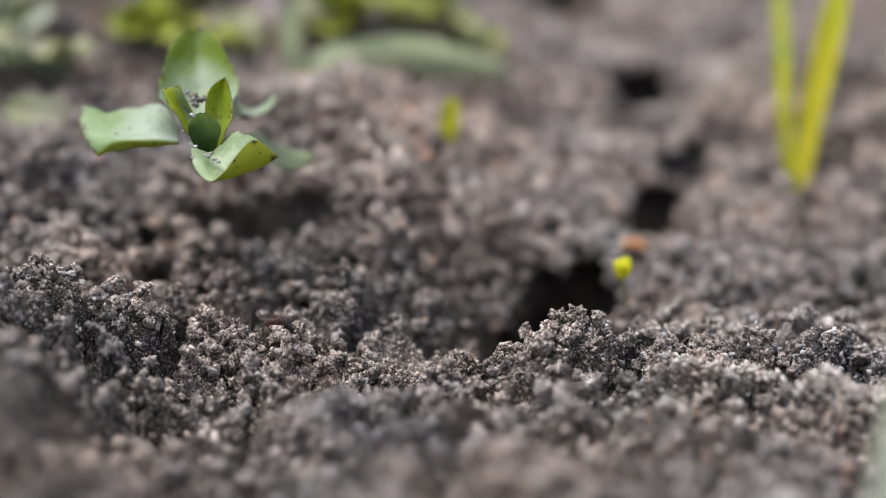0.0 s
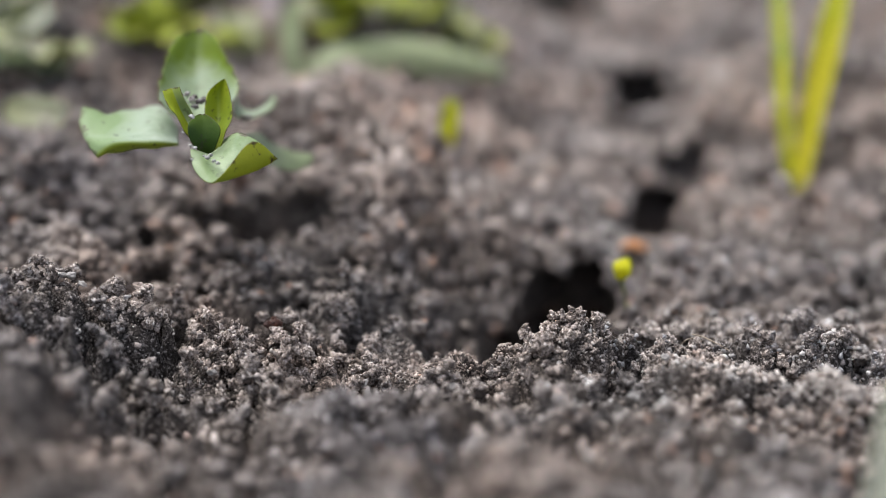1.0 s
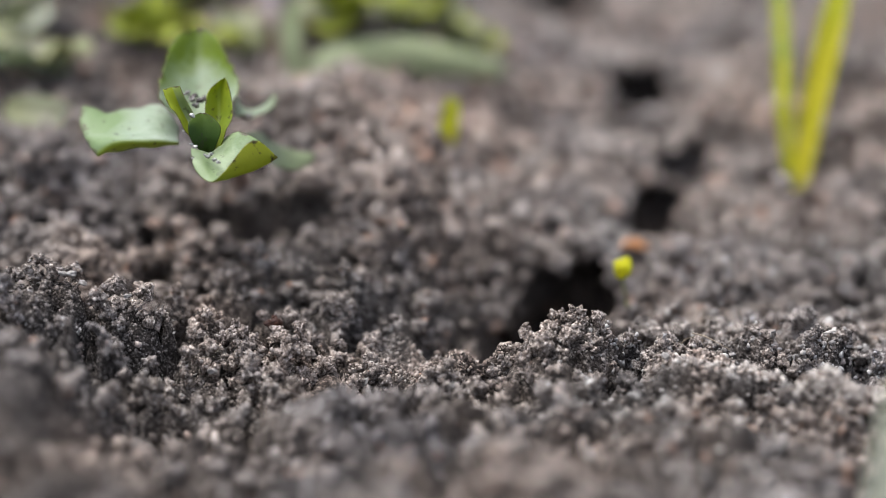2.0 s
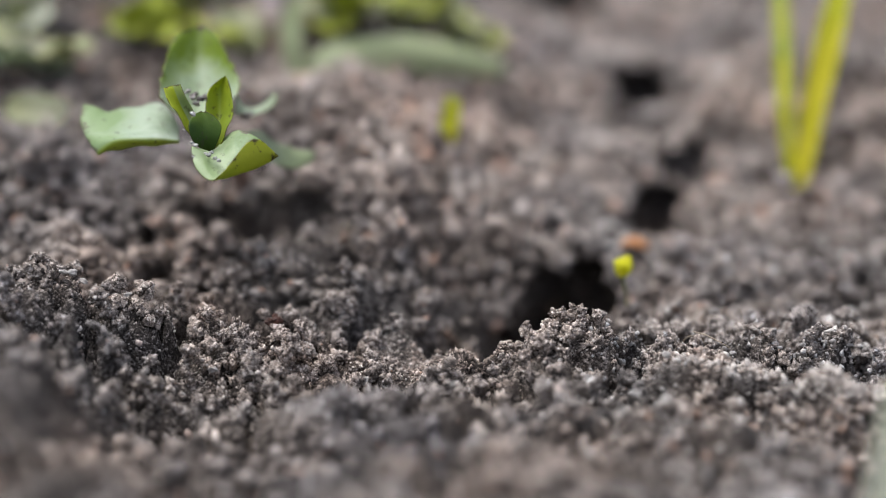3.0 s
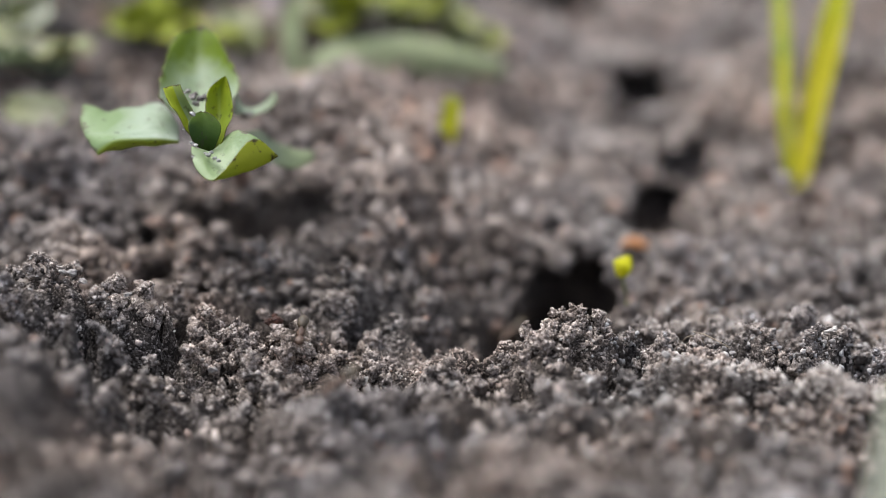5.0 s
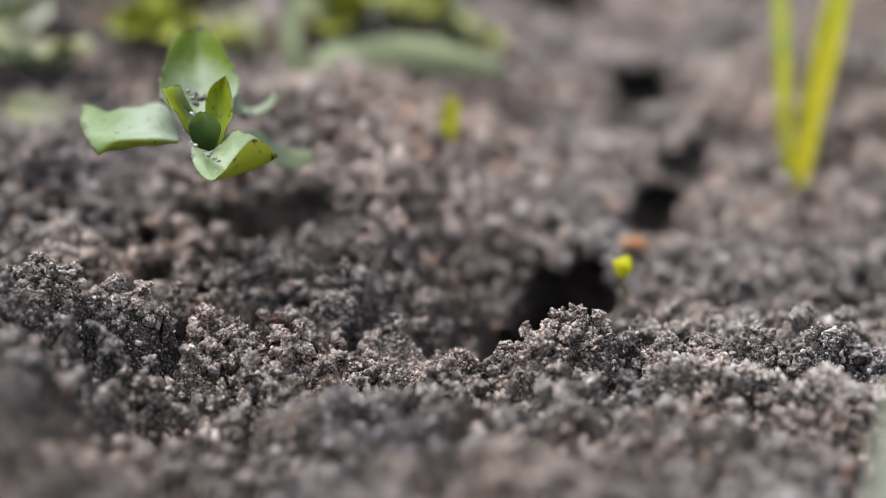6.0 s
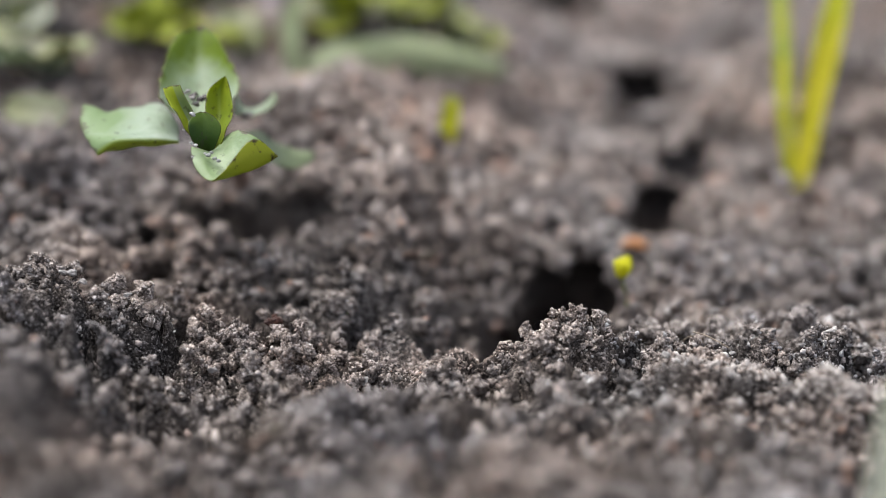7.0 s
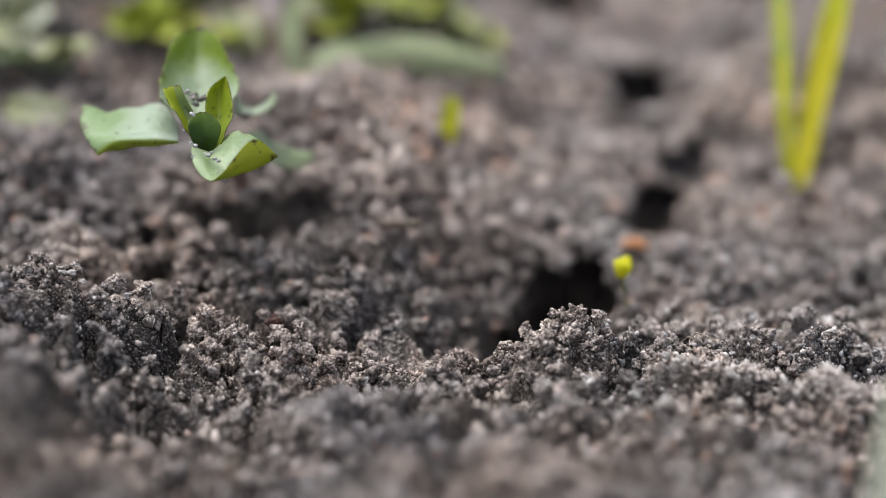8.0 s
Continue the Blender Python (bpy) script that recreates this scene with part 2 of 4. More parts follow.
def leaf_bm(pts, side, width, cup=0.3, peak=0.6, thick=0.28, wave=0.0, base=0.15, seed=0, roll=0.0, curl=0.0, q=0.42, n=22, k=12):
    """A leaf along the curve pts (mm): a blade with two skins, cupped across, wavy at its rim. peak: where along it is widest."""
    rng = random.Random(seed)
    ph = rng.uniform(0, 6)
    bm = bmesh.new()
    uv = bm.loops.layers.uv.new("blade")
    side = Vector(side).normalized()
    rise = q * peak / (1 - peak)
    full = peak ** rise * (1 - peak) ** q
    rows, spot = ([], []), {}
    for i in range(n + 1):
        t = 1 - (1 - i / n) ** 1.5
        c = curve_at(pts, t)
        tan = (curve_at(pts, min(1, t + 0.02)) - curve_at(pts, max(0, t - 0.02))).normalized()
        s_dir = Matrix.Rotation(roll * t, 3, tan) @ (side - tan * side.dot(tan)).normalized()
        up = s_dir.cross(tan).normalized()
        w = width * max(base * (1 - t), t ** rise * (1 - t) ** q / full)
        w = max(w, 0.04)
        ra, rb = [], []
        for j in range(k + 1):
            s = 2 * j / k - 1
            h = cup * w * abs(s) ** 1.7 - 0.06 * width * (1 - abs(s)) ** 5
            h += wave * w * abs(s) ** 2 * math.sin(7 * t + ph + (2.0 if s > 0 else 0))
            h += curl * w * max(0.0, -s) ** 3.4
            edge = 1 + 0.03 * math.sin(13 * t + 3 * ph) + 0.07 * noise.noise(Vector((5.5 * t, 3.0 if s > 0 else 7.0, seed * 1.3)))
            h += 0.10 * w * noise.noise(Vector((3.5 * t, 1.6 * s, seed * 2.1)))
            p = c + s_dir * (s * w * edge * (1 - 0.12 * cup * abs(s))) + up * h
            th = thick * (0.35 + 0.65 * (1 - abs(s) ** 3)) * (0.5 if t > 0.95 else 1)
            for row, o in ((ra, th / 2), (rb, -th / 2)):
                row.append(bm.verts.new((p + up * o) * MM))
                spot[row[-1]] = (j / k, t)
        rows[0].append(ra)
        rows[1].append(rb)
    top, low = rows
    for i in range(n):
        for j in range(k):
            bm.faces.new((top[i][j], top[i][j + 1], top[i + 1][j + 1], top[i + 1][j])).material_index = 0
            bm.faces.new((low[i][j], low[i + 1][j], low[i + 1][j + 1], low[i][j + 1])).material_index = 1
        for j, flip in ((0, 0), (k, 1)):
            f = (top[i][j], top[i + 1][j], low[i + 1][j], low[i][j])
            bm.faces.new(f[::-1] if flip else f).material_index = 1
    for i, flip in ((0, 1), (n, 0)):
        for j in range(k):
            f = (top[i][j], top[i][j + 1], low[i][j + 1], low[i][j])
            bm.faces.new(f[::-1] if flip else f).material_index = 1
    for f in bm.faces:
        for loop in f.loops:
            loop[uv].uv = spot[loop.vert]
    return bm


def rail_leaf(rails, thick=0.26, n=26, k=18, ruffle=0.1, seed=0):
    """A leaf whose blade is drawn through rails: curves (mm) from its foot to its tip, from one rim to the other."""
    bm = bmesh.new()
    uv = bm.loops.layers.uv.new("blade")

    def at(a, b):
        p = curve_at([curve_at(r, b) for r in rails], a)
        rim = abs(2 * a - 1) ** 3
        return p + Vector([ruffle * (0.25 + rim) * noise.noise(p * 0.55 + Vector((seed * 5.1, c * 7.3, 0))) for c in range(3)])

    spot, skins = {}, ([], [])
    for i in range(n + 1):
        rows = ([], [])
        for j in range(k + 1):
            a, b = j / k, i / n
            p = at(a, b)
            da, db = at(min(1, a + 0.03), b) - at(max(0, a - 0.03), b), at(a, min(1, b + 0.03)) - at(a, max(0, b - 0.03))
            up = da.cross(db)
            up = up.normalized() if up.length > 1e-6 else Vector((0, 0, 1))
            th = thick * (0.3 + 0.7 * (1 - abs(2 * a - 1) ** 3)) * (0.4 if b > 0.96 else 1)
            for row, o in zip(rows, (th / 2, -th / 2)):
                row.append(bm.verts.new((p + up * o) * MM))
                spot[row[-1]] = (a, b)
        for skin, row in zip(skins, rows):
            skin.append(row)
    top, low = skins
    ring = [(0, j) for j in range(k)] + [(i, k) for i in range(n)] + [(n, j) for j in range(k, 0, -1)] + [(i, 0) for i in range(n, 0, -1)]
    for i in range(n):
        for j in range(k):
            bm.faces.new((top[i][j], top[i][j + 1], top[i + 1][j + 1], top[i + 1][j])).material_index = 0
            bm.faces.new((low[i][j], low[i + 1][j], low[i + 1][j + 1], low[i][j + 1])).material_index = 1
    for (i, j), (u, v) in zip(ring, ring[1:] + ring[:1]):
        bm.faces.new((top[i][j], low[i][j], low[u][v], top[u][v])).material_index = 1
    for f in bm.faces:
        for loop in f.loops:
            loop[uv].uv = spot[loop.vert]
    return bm


def tube_bm(pts, radii, n=8, steps=10, bm=None):
    """A round, tapered limb along the curve pts (mm)."""
    bm = bm or bmesh.new()
    rings = []
    ref = Vector((0.31, 0.17, 0.93))
    for i in range(steps + 1):
        t = i / steps
        c = curve_at(pts, t)
        tan = (curve_at(pts, min(1, t + 0.03)) - curve_at(pts, max(0, t - 0.03))).normalized()
        a = tan.cross(ref).normalized()
        b = tan.cross(a)
        f = t * (len(radii) - 1)
        q = min(int(f), len(radii) - 2)
        r = radii[q] + (radii[q + 1] - radii[q]) * (f - q)
        rings.append([bm.verts.new((c + (a * math.cos(6.2832 * j / n) + b * math.sin(6.2832 * j / n)) * r) * MM) for j in range(n)])
    for r0, r1 in zip(rings, rings[1:]):
        for j in range(n):
            bm.faces.new((r0[j], r0[(j + 1) % n], r1[(j + 1) % n], r1[j]))
    bm.faces.new(rings[0][::-1])
    bm.faces.new(rings[-1])
    return bm


def blob_bm(rx, ry, rz, at=(0, 0, 0), lump=0.0, freq=2.0, seed=0, sub=3):
    """A lumpy ellipsoid (mm)."""
    bm = bmesh.new()
    bmesh.ops.create_icosphere(bm, subdivisions=sub, radius=1)
    for v in bm.verts:
        k = 1 + lump * noise.noise(v.co * freq + Vector((seed * 3.1, seed * 1.7, 0)))
        v.co = Vector((v.co.x * rx * k + at[0], v.co.y * ry * k + at[1], v.co.z * rz * k + at[2])) * MM
    return bm


# ---- the ground: one sheet with hollows, crumbs and burrows ----
def hashed(ix, iy, s):
    n = (ix * 374761393 + iy * 668265263 + s * 974711) & 0xFFFFFFFF
    n = ((n ^ (n >> 13)) * 1274126177) & 0xFFFFFFFF
    return ((n ^ (n >> 16)) & 0xFFFF) / 65535.0


def soft_noise(x, y, cell, s):
    x, y = x / cell, y / cell
    ix, iy = np.floor(x).astype(np.int64), np.floor(y).astype(np.int64)
    fx, fy = x - ix, y - iy
    fx, fy = fx * fx * (3 - 2 * fx), fy * fy * (3 - 2 * fy)
    a, b = hashed(ix, iy, s), hashed(ix + 1, iy, s)
    c, d = hashed(ix, iy + 1, s), hashed(ix + 1, iy + 1, s)
    return (a + (b - a) * fx) * (1 - fy) + (c + (d - c) * fx) * fy - 0.5


def crumbs(x, y, cell, s):
    """Rounded crumbs of about one cell across, each at a height of its own: 0 to about 1."""
    x, y = x / cell, y / cell
    ix, iy = np.floor(x).astype(np.int64), np.floor(y).astype(np.int64)
    best = np.zeros_like(x)
    for dx in (-1, 0, 1):
        for dy in (-1, 0, 1):
            jx, jy = ix + dx, iy + dy
            r = 0.45 + 0.4 * hashed(jx, jy, s + 3)
            d2 = ((jx + hashed(jx, jy, s + 1) - x) ** 2 + (jy + hashed(jx, jy, s + 2) - y) ** 2) / r ** 2
            best = np.maximum(best, np.sqrt(np.maximum(0, 1 - d2)) * (0.4 + 0.6 * hashed(jx, jy, s + 4)))
    return best


def bell(x, y, cx, cy, rx, ry, turn=0.0):
    c, s = math.cos(radians(turn)), math.sin(radians(turn))
    u, v = ((x - cx) * c + (y - cy) * s) / rx, (-(x - cx) * s + (y - cy) * c) / ry
    return np.exp(-(u * u + v * v))


def step(v, a, b):
    t = np.clip((v - a) / (b - a), 0, 1)
    return t * t * (3 - 2 * t)


# mouths of the burrow and of small holes: centre, half axes, turn, reach, drop, roof's dip, way that they lead
HOLES = [((13.8, 247.2), (12.2, 7.8), 42, 16, 11, 1.2, (0.35, 0.94)),
         ((28.2, 272.0), (4.6, 7.0), -32, 8, 4.5, 1.5, (0.1, 1.0)),
         ((33.8, 281.5), (4.4, 2.2), 10, 3, 1.0, 0.6, (0.1, 1.0)),
         ((29.3, 299.0), (5.4, 4.4), 0, 10, 5, 1.5, (0.0, 1.0)),
         ((20.5, 331.0), (6.0, 5.0), 0, 8, 4, 1.5, (0.0, 1.0)),
         ((-24.5, 253.5), (9.0, 3.6), 4, 1.2, 1.2, 0.8, (0.0, 1.0)),
         ((-40.3, 248.5), (4.2, 3.2), 0, 4, 4.5, 0.8, (0.1, 1.0)),
         ((-35.2, 242.8), (3.4, 2.2), 12, 3, 2.6, 0.8, (0.0, 1.0)),
         ((47.5, 243.0), (3.6, 1.6), 0, 3, 1.6, 0.6, (0.0, 1.0)),
         # added hole, made up for the second ant to leave by
         ((-15.6, 217.0), (1.15, 1.2), 0, 7, 6, 1.2, (-0.15, 1.0))]


def sill(x, y):
    """The trodden, bare sills before the small holes."""
    return np.maximum(np.maximum(bell(x, y, 28, 265, 7, 6), bell(x, y, 33.5, 279, 5, 3)), bell(x, y, 29, 289, 6, 4))


def trench(x, y):
    """The run that leads down from the open ground to the burrow's mouth: a slack left flank, a steep right one."""
    along = ((x - 2) * 0.53 + (y - 229) * 0.85) / 31
    across = -(x - 2) * 0.85 + (y - 229) * 0.53
    wide = np.where(across > 0, 5.2, 4.6)
    return (14.5 + 3.0 * np.clip(along, 0, 1)) * step(along, -0.12, 0.1) * (1 - step(along, 0.62, 0.95)) * np.exp(-(across / wide) ** 2)


def bank(y):
    """The rise of the bed behind the burrow."""
    return 0.42 * (8 * np.logaddexp(0, (y - 262) / 8) - 7.5 * np.logaddexp(0, (y - 308) / 10) - 5 * np.logaddexp(0, (y - 420) / 20))


def lie(x, y):
    """The broad lie of the land, without crumbs."""
    left = step(-x, -6, 14)
    z = left * (9.5 * step(y, 209, 247) - 3.0) + (1 - left) * -1.5
    z += left * 2.5 * step(-x, 30, 48) * step(y, 214, 226)
    z += 5.0 * bell(x, y, -24, 268, 20, 9) - 1.8 * bell(x, y, -25, 251, 13, 6)
    z += 4.0 * bell(x, y, -6, 275, 16, 22)
    z += 4.6 * bell(x, y, 12.6, 222, 5.8, 4.0) + 0.5 * bell(x, y, 13.2, 222, 3.4, 3.0) + 0.5 * bell(x, y, 3.5, 226, 6, 2.4) - 0.5 * bell(x, y, 3.2, 223, 3, 4) + 1.2 * bell(x, y, 12, 213, 9, 4)
    z += 2.8 * bell(x, y, 36, 237, 15, 15) + 1.2 * bell(x, y, 27, 224, 13, 5) - 2.0 * bell(x, y, 16, 235, 7, 6)
    z += 1.0 * bell(x, y, 45, 225, 10, 6)
    z += 4.4 * bell(x, y, 0, 203, 12, 8) + 4.0 * bell(x, y, 3, 180, 28, 18)
    z += 2.0 * bell(x, y, 24, 205, 14, 9)
    z += 6 * bell(x, y, -38, 185, 14, 14) - 2.5 * bell(x, y, -44, 239, 12, 6)
    z += 2.6 * bell(x, y, 28, 282, 8, 5) + 1.2 * bell(x, y, 34, 289, 7, 4) + 1.5 * bell(x, y, 29, 303, 10, 5)
    z -= 2.8 * bell(x, y, -4, 226.5, 5.5, 6) + 1.6 * sill(x, y) + trench(x, y) - bank(y)
    z += 3.0 * bell(x, y, 12, 264, 9, 8) + 1.8 * bell(x, y, 16.5, 260, 6, 3.5) + 2.4 * bell(x, y, -7, 210, 7, 5)
    clod = step(-x + 0.25 * (y - 210), 31, 41) * step(y, 164, 200) * (1 - step(y, 223, 231))
    z = z * (1 - clod) + 9.6 * clod
    z += (2.6 * soft_noise(x, y, 20, 11) + 2.8 * soft_noise(x, y, 9, 13) * (1 - 0.7 * bell(x, y, 0, 228, 9, 12)) + 1.4 * soft_noise(x, y, 5, 14)) * (1 - step(np.hypot(x, y - 250), 160, 420))
    z *= 1 - step(np.hypot(x, y - 250), 350, 1500)
    z += 5 * soft_noise(x, y, 160, 12) * step(np.hypot(x, y - 250), 150, 400) * (1 - step(np.hypot(x, y - 250), 800, 2000))
    return z


def loose(x, y):
    """Where the top layer is loose crumbs piled on one another: 0 to 1."""
    bare = np.maximum(bell(x, y, -14.5, 206.5, 6, 4.5), np.maximum(bell(x, y, -2.5, 225, 6.5, 7.5), bell(x, y, 3.5, 226, 6, 4)))
    bare = np.maximum(bare, np.maximum(bell(x, y, 31, 215, 8, 2.6), np.maximum(0.9 * bell(x, y, 44, 211, 7, 2.4), bell(x, y, -17.6, 239.5, 4.0, 3.2))))
    bare = np.maximum(bare, np.maximum(0.1 * bell(x, y, 12.6, 222, 5, 4), 0.8 * bell(x, y, -47, 240, 9, 6)))
    return (1 - step(sill(x, y), 0.2, 0.6)) * step(y, 160, 170) * (1 - step(y, 246, 266)) * (1 - 0.8 * step(trench(x, y), 8, 12)) * (1 - step(bare, 0.25, 0.6)) * (1 - step(np.abs(x), 85, 110))


def crannies(x, y, cave, broad=1.2):
    """Low where the crumbs leave hollows between them."""
    return soft_noise(x, y, cave, 91) + 0.9 * soft_noise(x, y, cave * 0.45, 92) + broad * soft_noise(x, y, cave * 2.4, 93)


def rough(x, y):
    z = 2.6 * (1 - 0.3 * bell(x, y, -26, 250, 28, 14)) * crumbs(x, y, 7.5, 21) + 1.9 * crumbs(x, y, 3.6, 31) + 1.15 * crumbs(x, y, 1.9, 41) + 0.4 * crumbs(x, y, 0.8, 51)
    lay = 0.7 + 0.6 * step(soft_noise(x, y, 13, 61) + 0.5 * soft_noise(x, y, 6, 62), -0.22, 0.15)
    smooth = 1 - 0.85 * sill(x, y) - 0.8 * bell(x, y, -14.5, 206.5, 6, 4.5) - 0.85 * bell(x, y, -4, 230, 6, 6) - 0.6 * bell(x, y, 31, 215, 8, 2.6) - 0.55 * bell(x, y, 12.6, 222, 5, 4) - 0.7 * bell(x, y, -17.6, 239.5, 4.0, 3.2)
    packed = np.maximum(0.6 * step(x, 2, 12) * (1 - step(y, 213, 222)), 0.5 * step(x, 30, 40))
    return -(2.8 + 5.0 * (1 - packed) * step(-crannies(x, y, 3.0, 0.6), 0.0, 0.34) * (1 - step(y, 250, 270))) * loose(x, y) + (z - 2.4) * lay * (1 + 0.35 * bell(x, y, -24, 250, 32, 16)) * np.clip(smooth, 0.1, 1) * (1 - 0.4 * step(y, 250, 268)) * (1 - 0.3 * step(y, 248, 268) * step(x, 12, 30)) * (1 - step(np.hypot(x, y - 250), 160, 420))


def surface(x, y):
    """Points of the ground (mm): the lie, the crumbs, and the holes drawn down and back into it."""
    x, y = np.asarray(x, float), np.asarray(y, float)
    px, py, pz = x.copy(), y.copy(), lie(x, y) + rough(x, y)
    inside = np.zeros_like(x)
    for (cx, cy), (rx, ry), turn, back, drop, roof, (hx, hy) in HOLES:
        c, s = math.cos(radians(turn)), math.sin(radians(turn))
        u, v = ((x - cx) * c + (y - cy) * s) / rx, (-(x - cx) * s + (y - cy) * c) / ry
        q = np.sqrt(u * u + v * v) + (0.12 if rx > 10 else 0.45) * soft_noise(x, y, 5, 71) + (0.08 if rx > 10 else 0.25) * soft_noise(x, y, 2, 72)
        k = (1 - step(q, 0.72, 1.0)) * (1 + 0.2 * soft_noise(x, y, 4, 73))
        if rx > 10:
            k = k * (0.4 + 0.6 * step(u, -0.95, -0.1))
        reach = 1 / math.hypot((hx * c + hy * s) / rx, (-hx * s + hy * c) / ry)
        floor = step(-((x - cx) * hx + (y - cy) * hy) / reach, -0.75, 0.5)
        px, py, pz = px + k * back * hx, py + k * back * hy, pz - k * (roof + drop * floor)
        inside = np.maximum(inside, k)
    return px, py, pz, inside


def height(x, y):
    return float(lie(np.array([x * 1.0]), np.array([y * 1.0]))[0])


def spaced(stops):
    """Positions from stretches of (end, spacing)."""
    out = [stops[0]]
    for end, gap in stops[1:]:
        k = max(1, round((end - out[-1]) / gap))
        start = out[-1]
        out += [start + (end - start) * (i + 1) / k for i in range(k)]
    return out


def fan(edge, far, k):
    return [edge * (far / edge) ** (i / k) for i in range(1, k + 1)]


half = spaced([0.0, (56, 0.36), (125, 0.85)]) + fan(125, 40000, 26)
XS = np.array([-v for v in half[:0:-1]] + half)
ys = spaced([120.0, (200, 0.7), (262, 0.36), (420, 0.85)])
YS = np.array([-v for v in fan(120, 30000, 22)[::-1]] + spaced([-120.0, (110, 20)]) + ys + fan(420, 60000, 30))


def mesh_from(name, co, faces, material):
    """A mesh of equal-sided faces from arrays."""
    me = bpy.data.meshes.new(name)
    k = faces.shape[1]
    me.vertices.add(len(co))
    me.vertices.foreach_set("co", np.ascontiguousarray(co, dtype=np.float32).ravel())
    me.loops.add(faces.size)
    me.loops.foreach_set("vertex_index", np.ascontiguousarray(faces, dtype=np.int32).ravel())
    me.polygons.add(len(faces))
    me.polygons.foreach_set("loop_start", np.arange(0, faces.size, k, dtype=np.int32))
    me.update(calc_edges=True)
    me.shade_smooth()
    me.materials.append(material)
    return me


GX, GY = np.meshgrid(XS, YS)
PX, PY, PZ, INSIDE = surface(GX, GY)
ny, nx = GX.shape
idx = np.arange(ny * nx).reshape(ny, nx)
quads = np.stack([idx[:-1, :-1], idx[:-1, 1:], idx[1:, 1:], idx[1:, :-1]], -1).reshape(-1, 4)
ground = new("ground", mesh_from("ground", np.stack([PX, PY, PZ], -1).reshape(-1, 3) * MM, quads, SHADED_LOAM))
tagged(ground, "crumbly grey-brown garden soil with burrow holes", "soil", kind="structure")

# ---- loose sand grains on the ground ----
P = np.stack([PX, PY, PZ], -1)
cell_a, cell_b = P[:-1, 1:] - P[:-1, :-1], P[1:, :-1] - P[:-1, :-1]
cross = np.cross(cell_a, cell_b)
area = np.linalg.norm(cross, axis=-1)
norm = cross / np.maximum(area, 1e-9)[..., None]
rng = np.random.default_rng(5)
ico = bmesh.new()
bmesh.ops.create_icosphere(ico, subdivisions=1, radius=1)
ICO_V = np.array([v.co[:] for v in ico.verts])
ICO_F = np.array([[v.index for v in f.verts] for f in ico.faces])
ico.free()


def turns(k):
    q = rng.normal(size=(k, 4))
    q /= np.linalg.norm(q, axis=1)[:, None]
    w, x, y, z = q.T
    return np.stack([1 - 2 * (y * y + z * z), 2 * (x * y - w * z), 2 * (x * z + w * y),
                     2 * (x * y + w * z), 1 - 2 * (x * x + z * z), 2 * (y * z - w * x),
                     2 * (x * z - w * y), 2 * (y * z + w * x), 1 - 2 * (x * x + y * y)], -1).reshape(k, 3, 3)


def scattered(k, weight):
    """k points on the ground, by a weight for each of its cells, with their normals."""
    w = (area * weight).ravel()
    pick = rng.choice(w.size, k, p=w / w.sum())
    f, g = rng.random((2, k, 1))
    o = P[:-1, :-1].reshape(-1, 3)[pick]
    return o + cell_a.reshape(-1, 3)[pick] * f + cell_b.reshape(-1, 3)[pick] * g, norm.reshape(-1, 3)[pick]


OCT_V = np.array([(1, 0, 0), (0, 1, 0), (-1, 0, 0), (0, -1, 0), (0, 0, 1), (0, 0, -1)], float)
OCT_F = np.array([(0, 1, 4), (1, 2, 4), (2, 3, 4), (3, 0, 4), (1, 0, 5), (2, 1, 5), (3, 2, 5), (0, 3, 5)])


def grain_mesh(name, at, r, coarse, label, skin=None):
    """Angular grains of radius r at the points, in one mesh."""
    v, f = (ICO_V, ICO_F) if coarse == 2 else (OCT_V * 1.15, OCT_F)
    k, m = len(at), len(v)
    shape = v[None] * (1 + 0.3 * rng.normal(size=(k, m, 1))) * rng.uniform(0.5, 1.3, (k, 1, 3)) * r[:, None]
    co = np.einsum("kij,kvj->kvi", turns(k), shape) + at[:, None]
    faces = f[None] + m * np.arange(k)[:, None, None]
    me = mesh_from(name, co.reshape(-1, 3) * MM, faces.reshape(-1, 3), skin or GRAIN)
    return tagged(new(name, me), label, "sand", kind="stuff")


def grains(name, k, weight, size, spread, lift, label, coarse=2, skin=None):
    at, up = scattered(k, weight)
    r = size * np.clip(np.exp(rng.normal(0, spread, (k, 1))), 0.4, 1.8)
    return grain_mesh(name, at + up * r * rng.uniform(-0.2, lift, (k, 1)), r, coarse, label, skin)


CX, CY, CZ = PX[:-1, :-1], PY[:-1, :-1], PZ[:-1, :-1]
# depth behind the camera's focus plane; the finest crumbs lie at BAND = 0
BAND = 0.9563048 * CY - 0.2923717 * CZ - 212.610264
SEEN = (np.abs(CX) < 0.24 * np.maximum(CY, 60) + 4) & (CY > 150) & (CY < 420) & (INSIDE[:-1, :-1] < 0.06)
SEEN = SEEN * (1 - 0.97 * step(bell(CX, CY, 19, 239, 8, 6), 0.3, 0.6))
SANDY = bell(CX, CY, 0, 227, 8, 5)
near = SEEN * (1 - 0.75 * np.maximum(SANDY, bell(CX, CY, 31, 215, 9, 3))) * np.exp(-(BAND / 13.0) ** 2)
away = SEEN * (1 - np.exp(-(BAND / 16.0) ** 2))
smooth_lie = 1 - 0.9 * bell(CX, CY, -14.5, 206.5, 6, 4.5) - 0.9 * bell(CX, CY, -4, 230, 6, 7) - 0.5 * bell(CX, CY, 5, 243, 7, 8, 42)
clump = 0.05 + step(soft_noise(GX, GY, 4, 81) + 0.6 * soft_noise(GX, GY, 1.7, 82), -0.1, 0.25)[:-1, :-1]
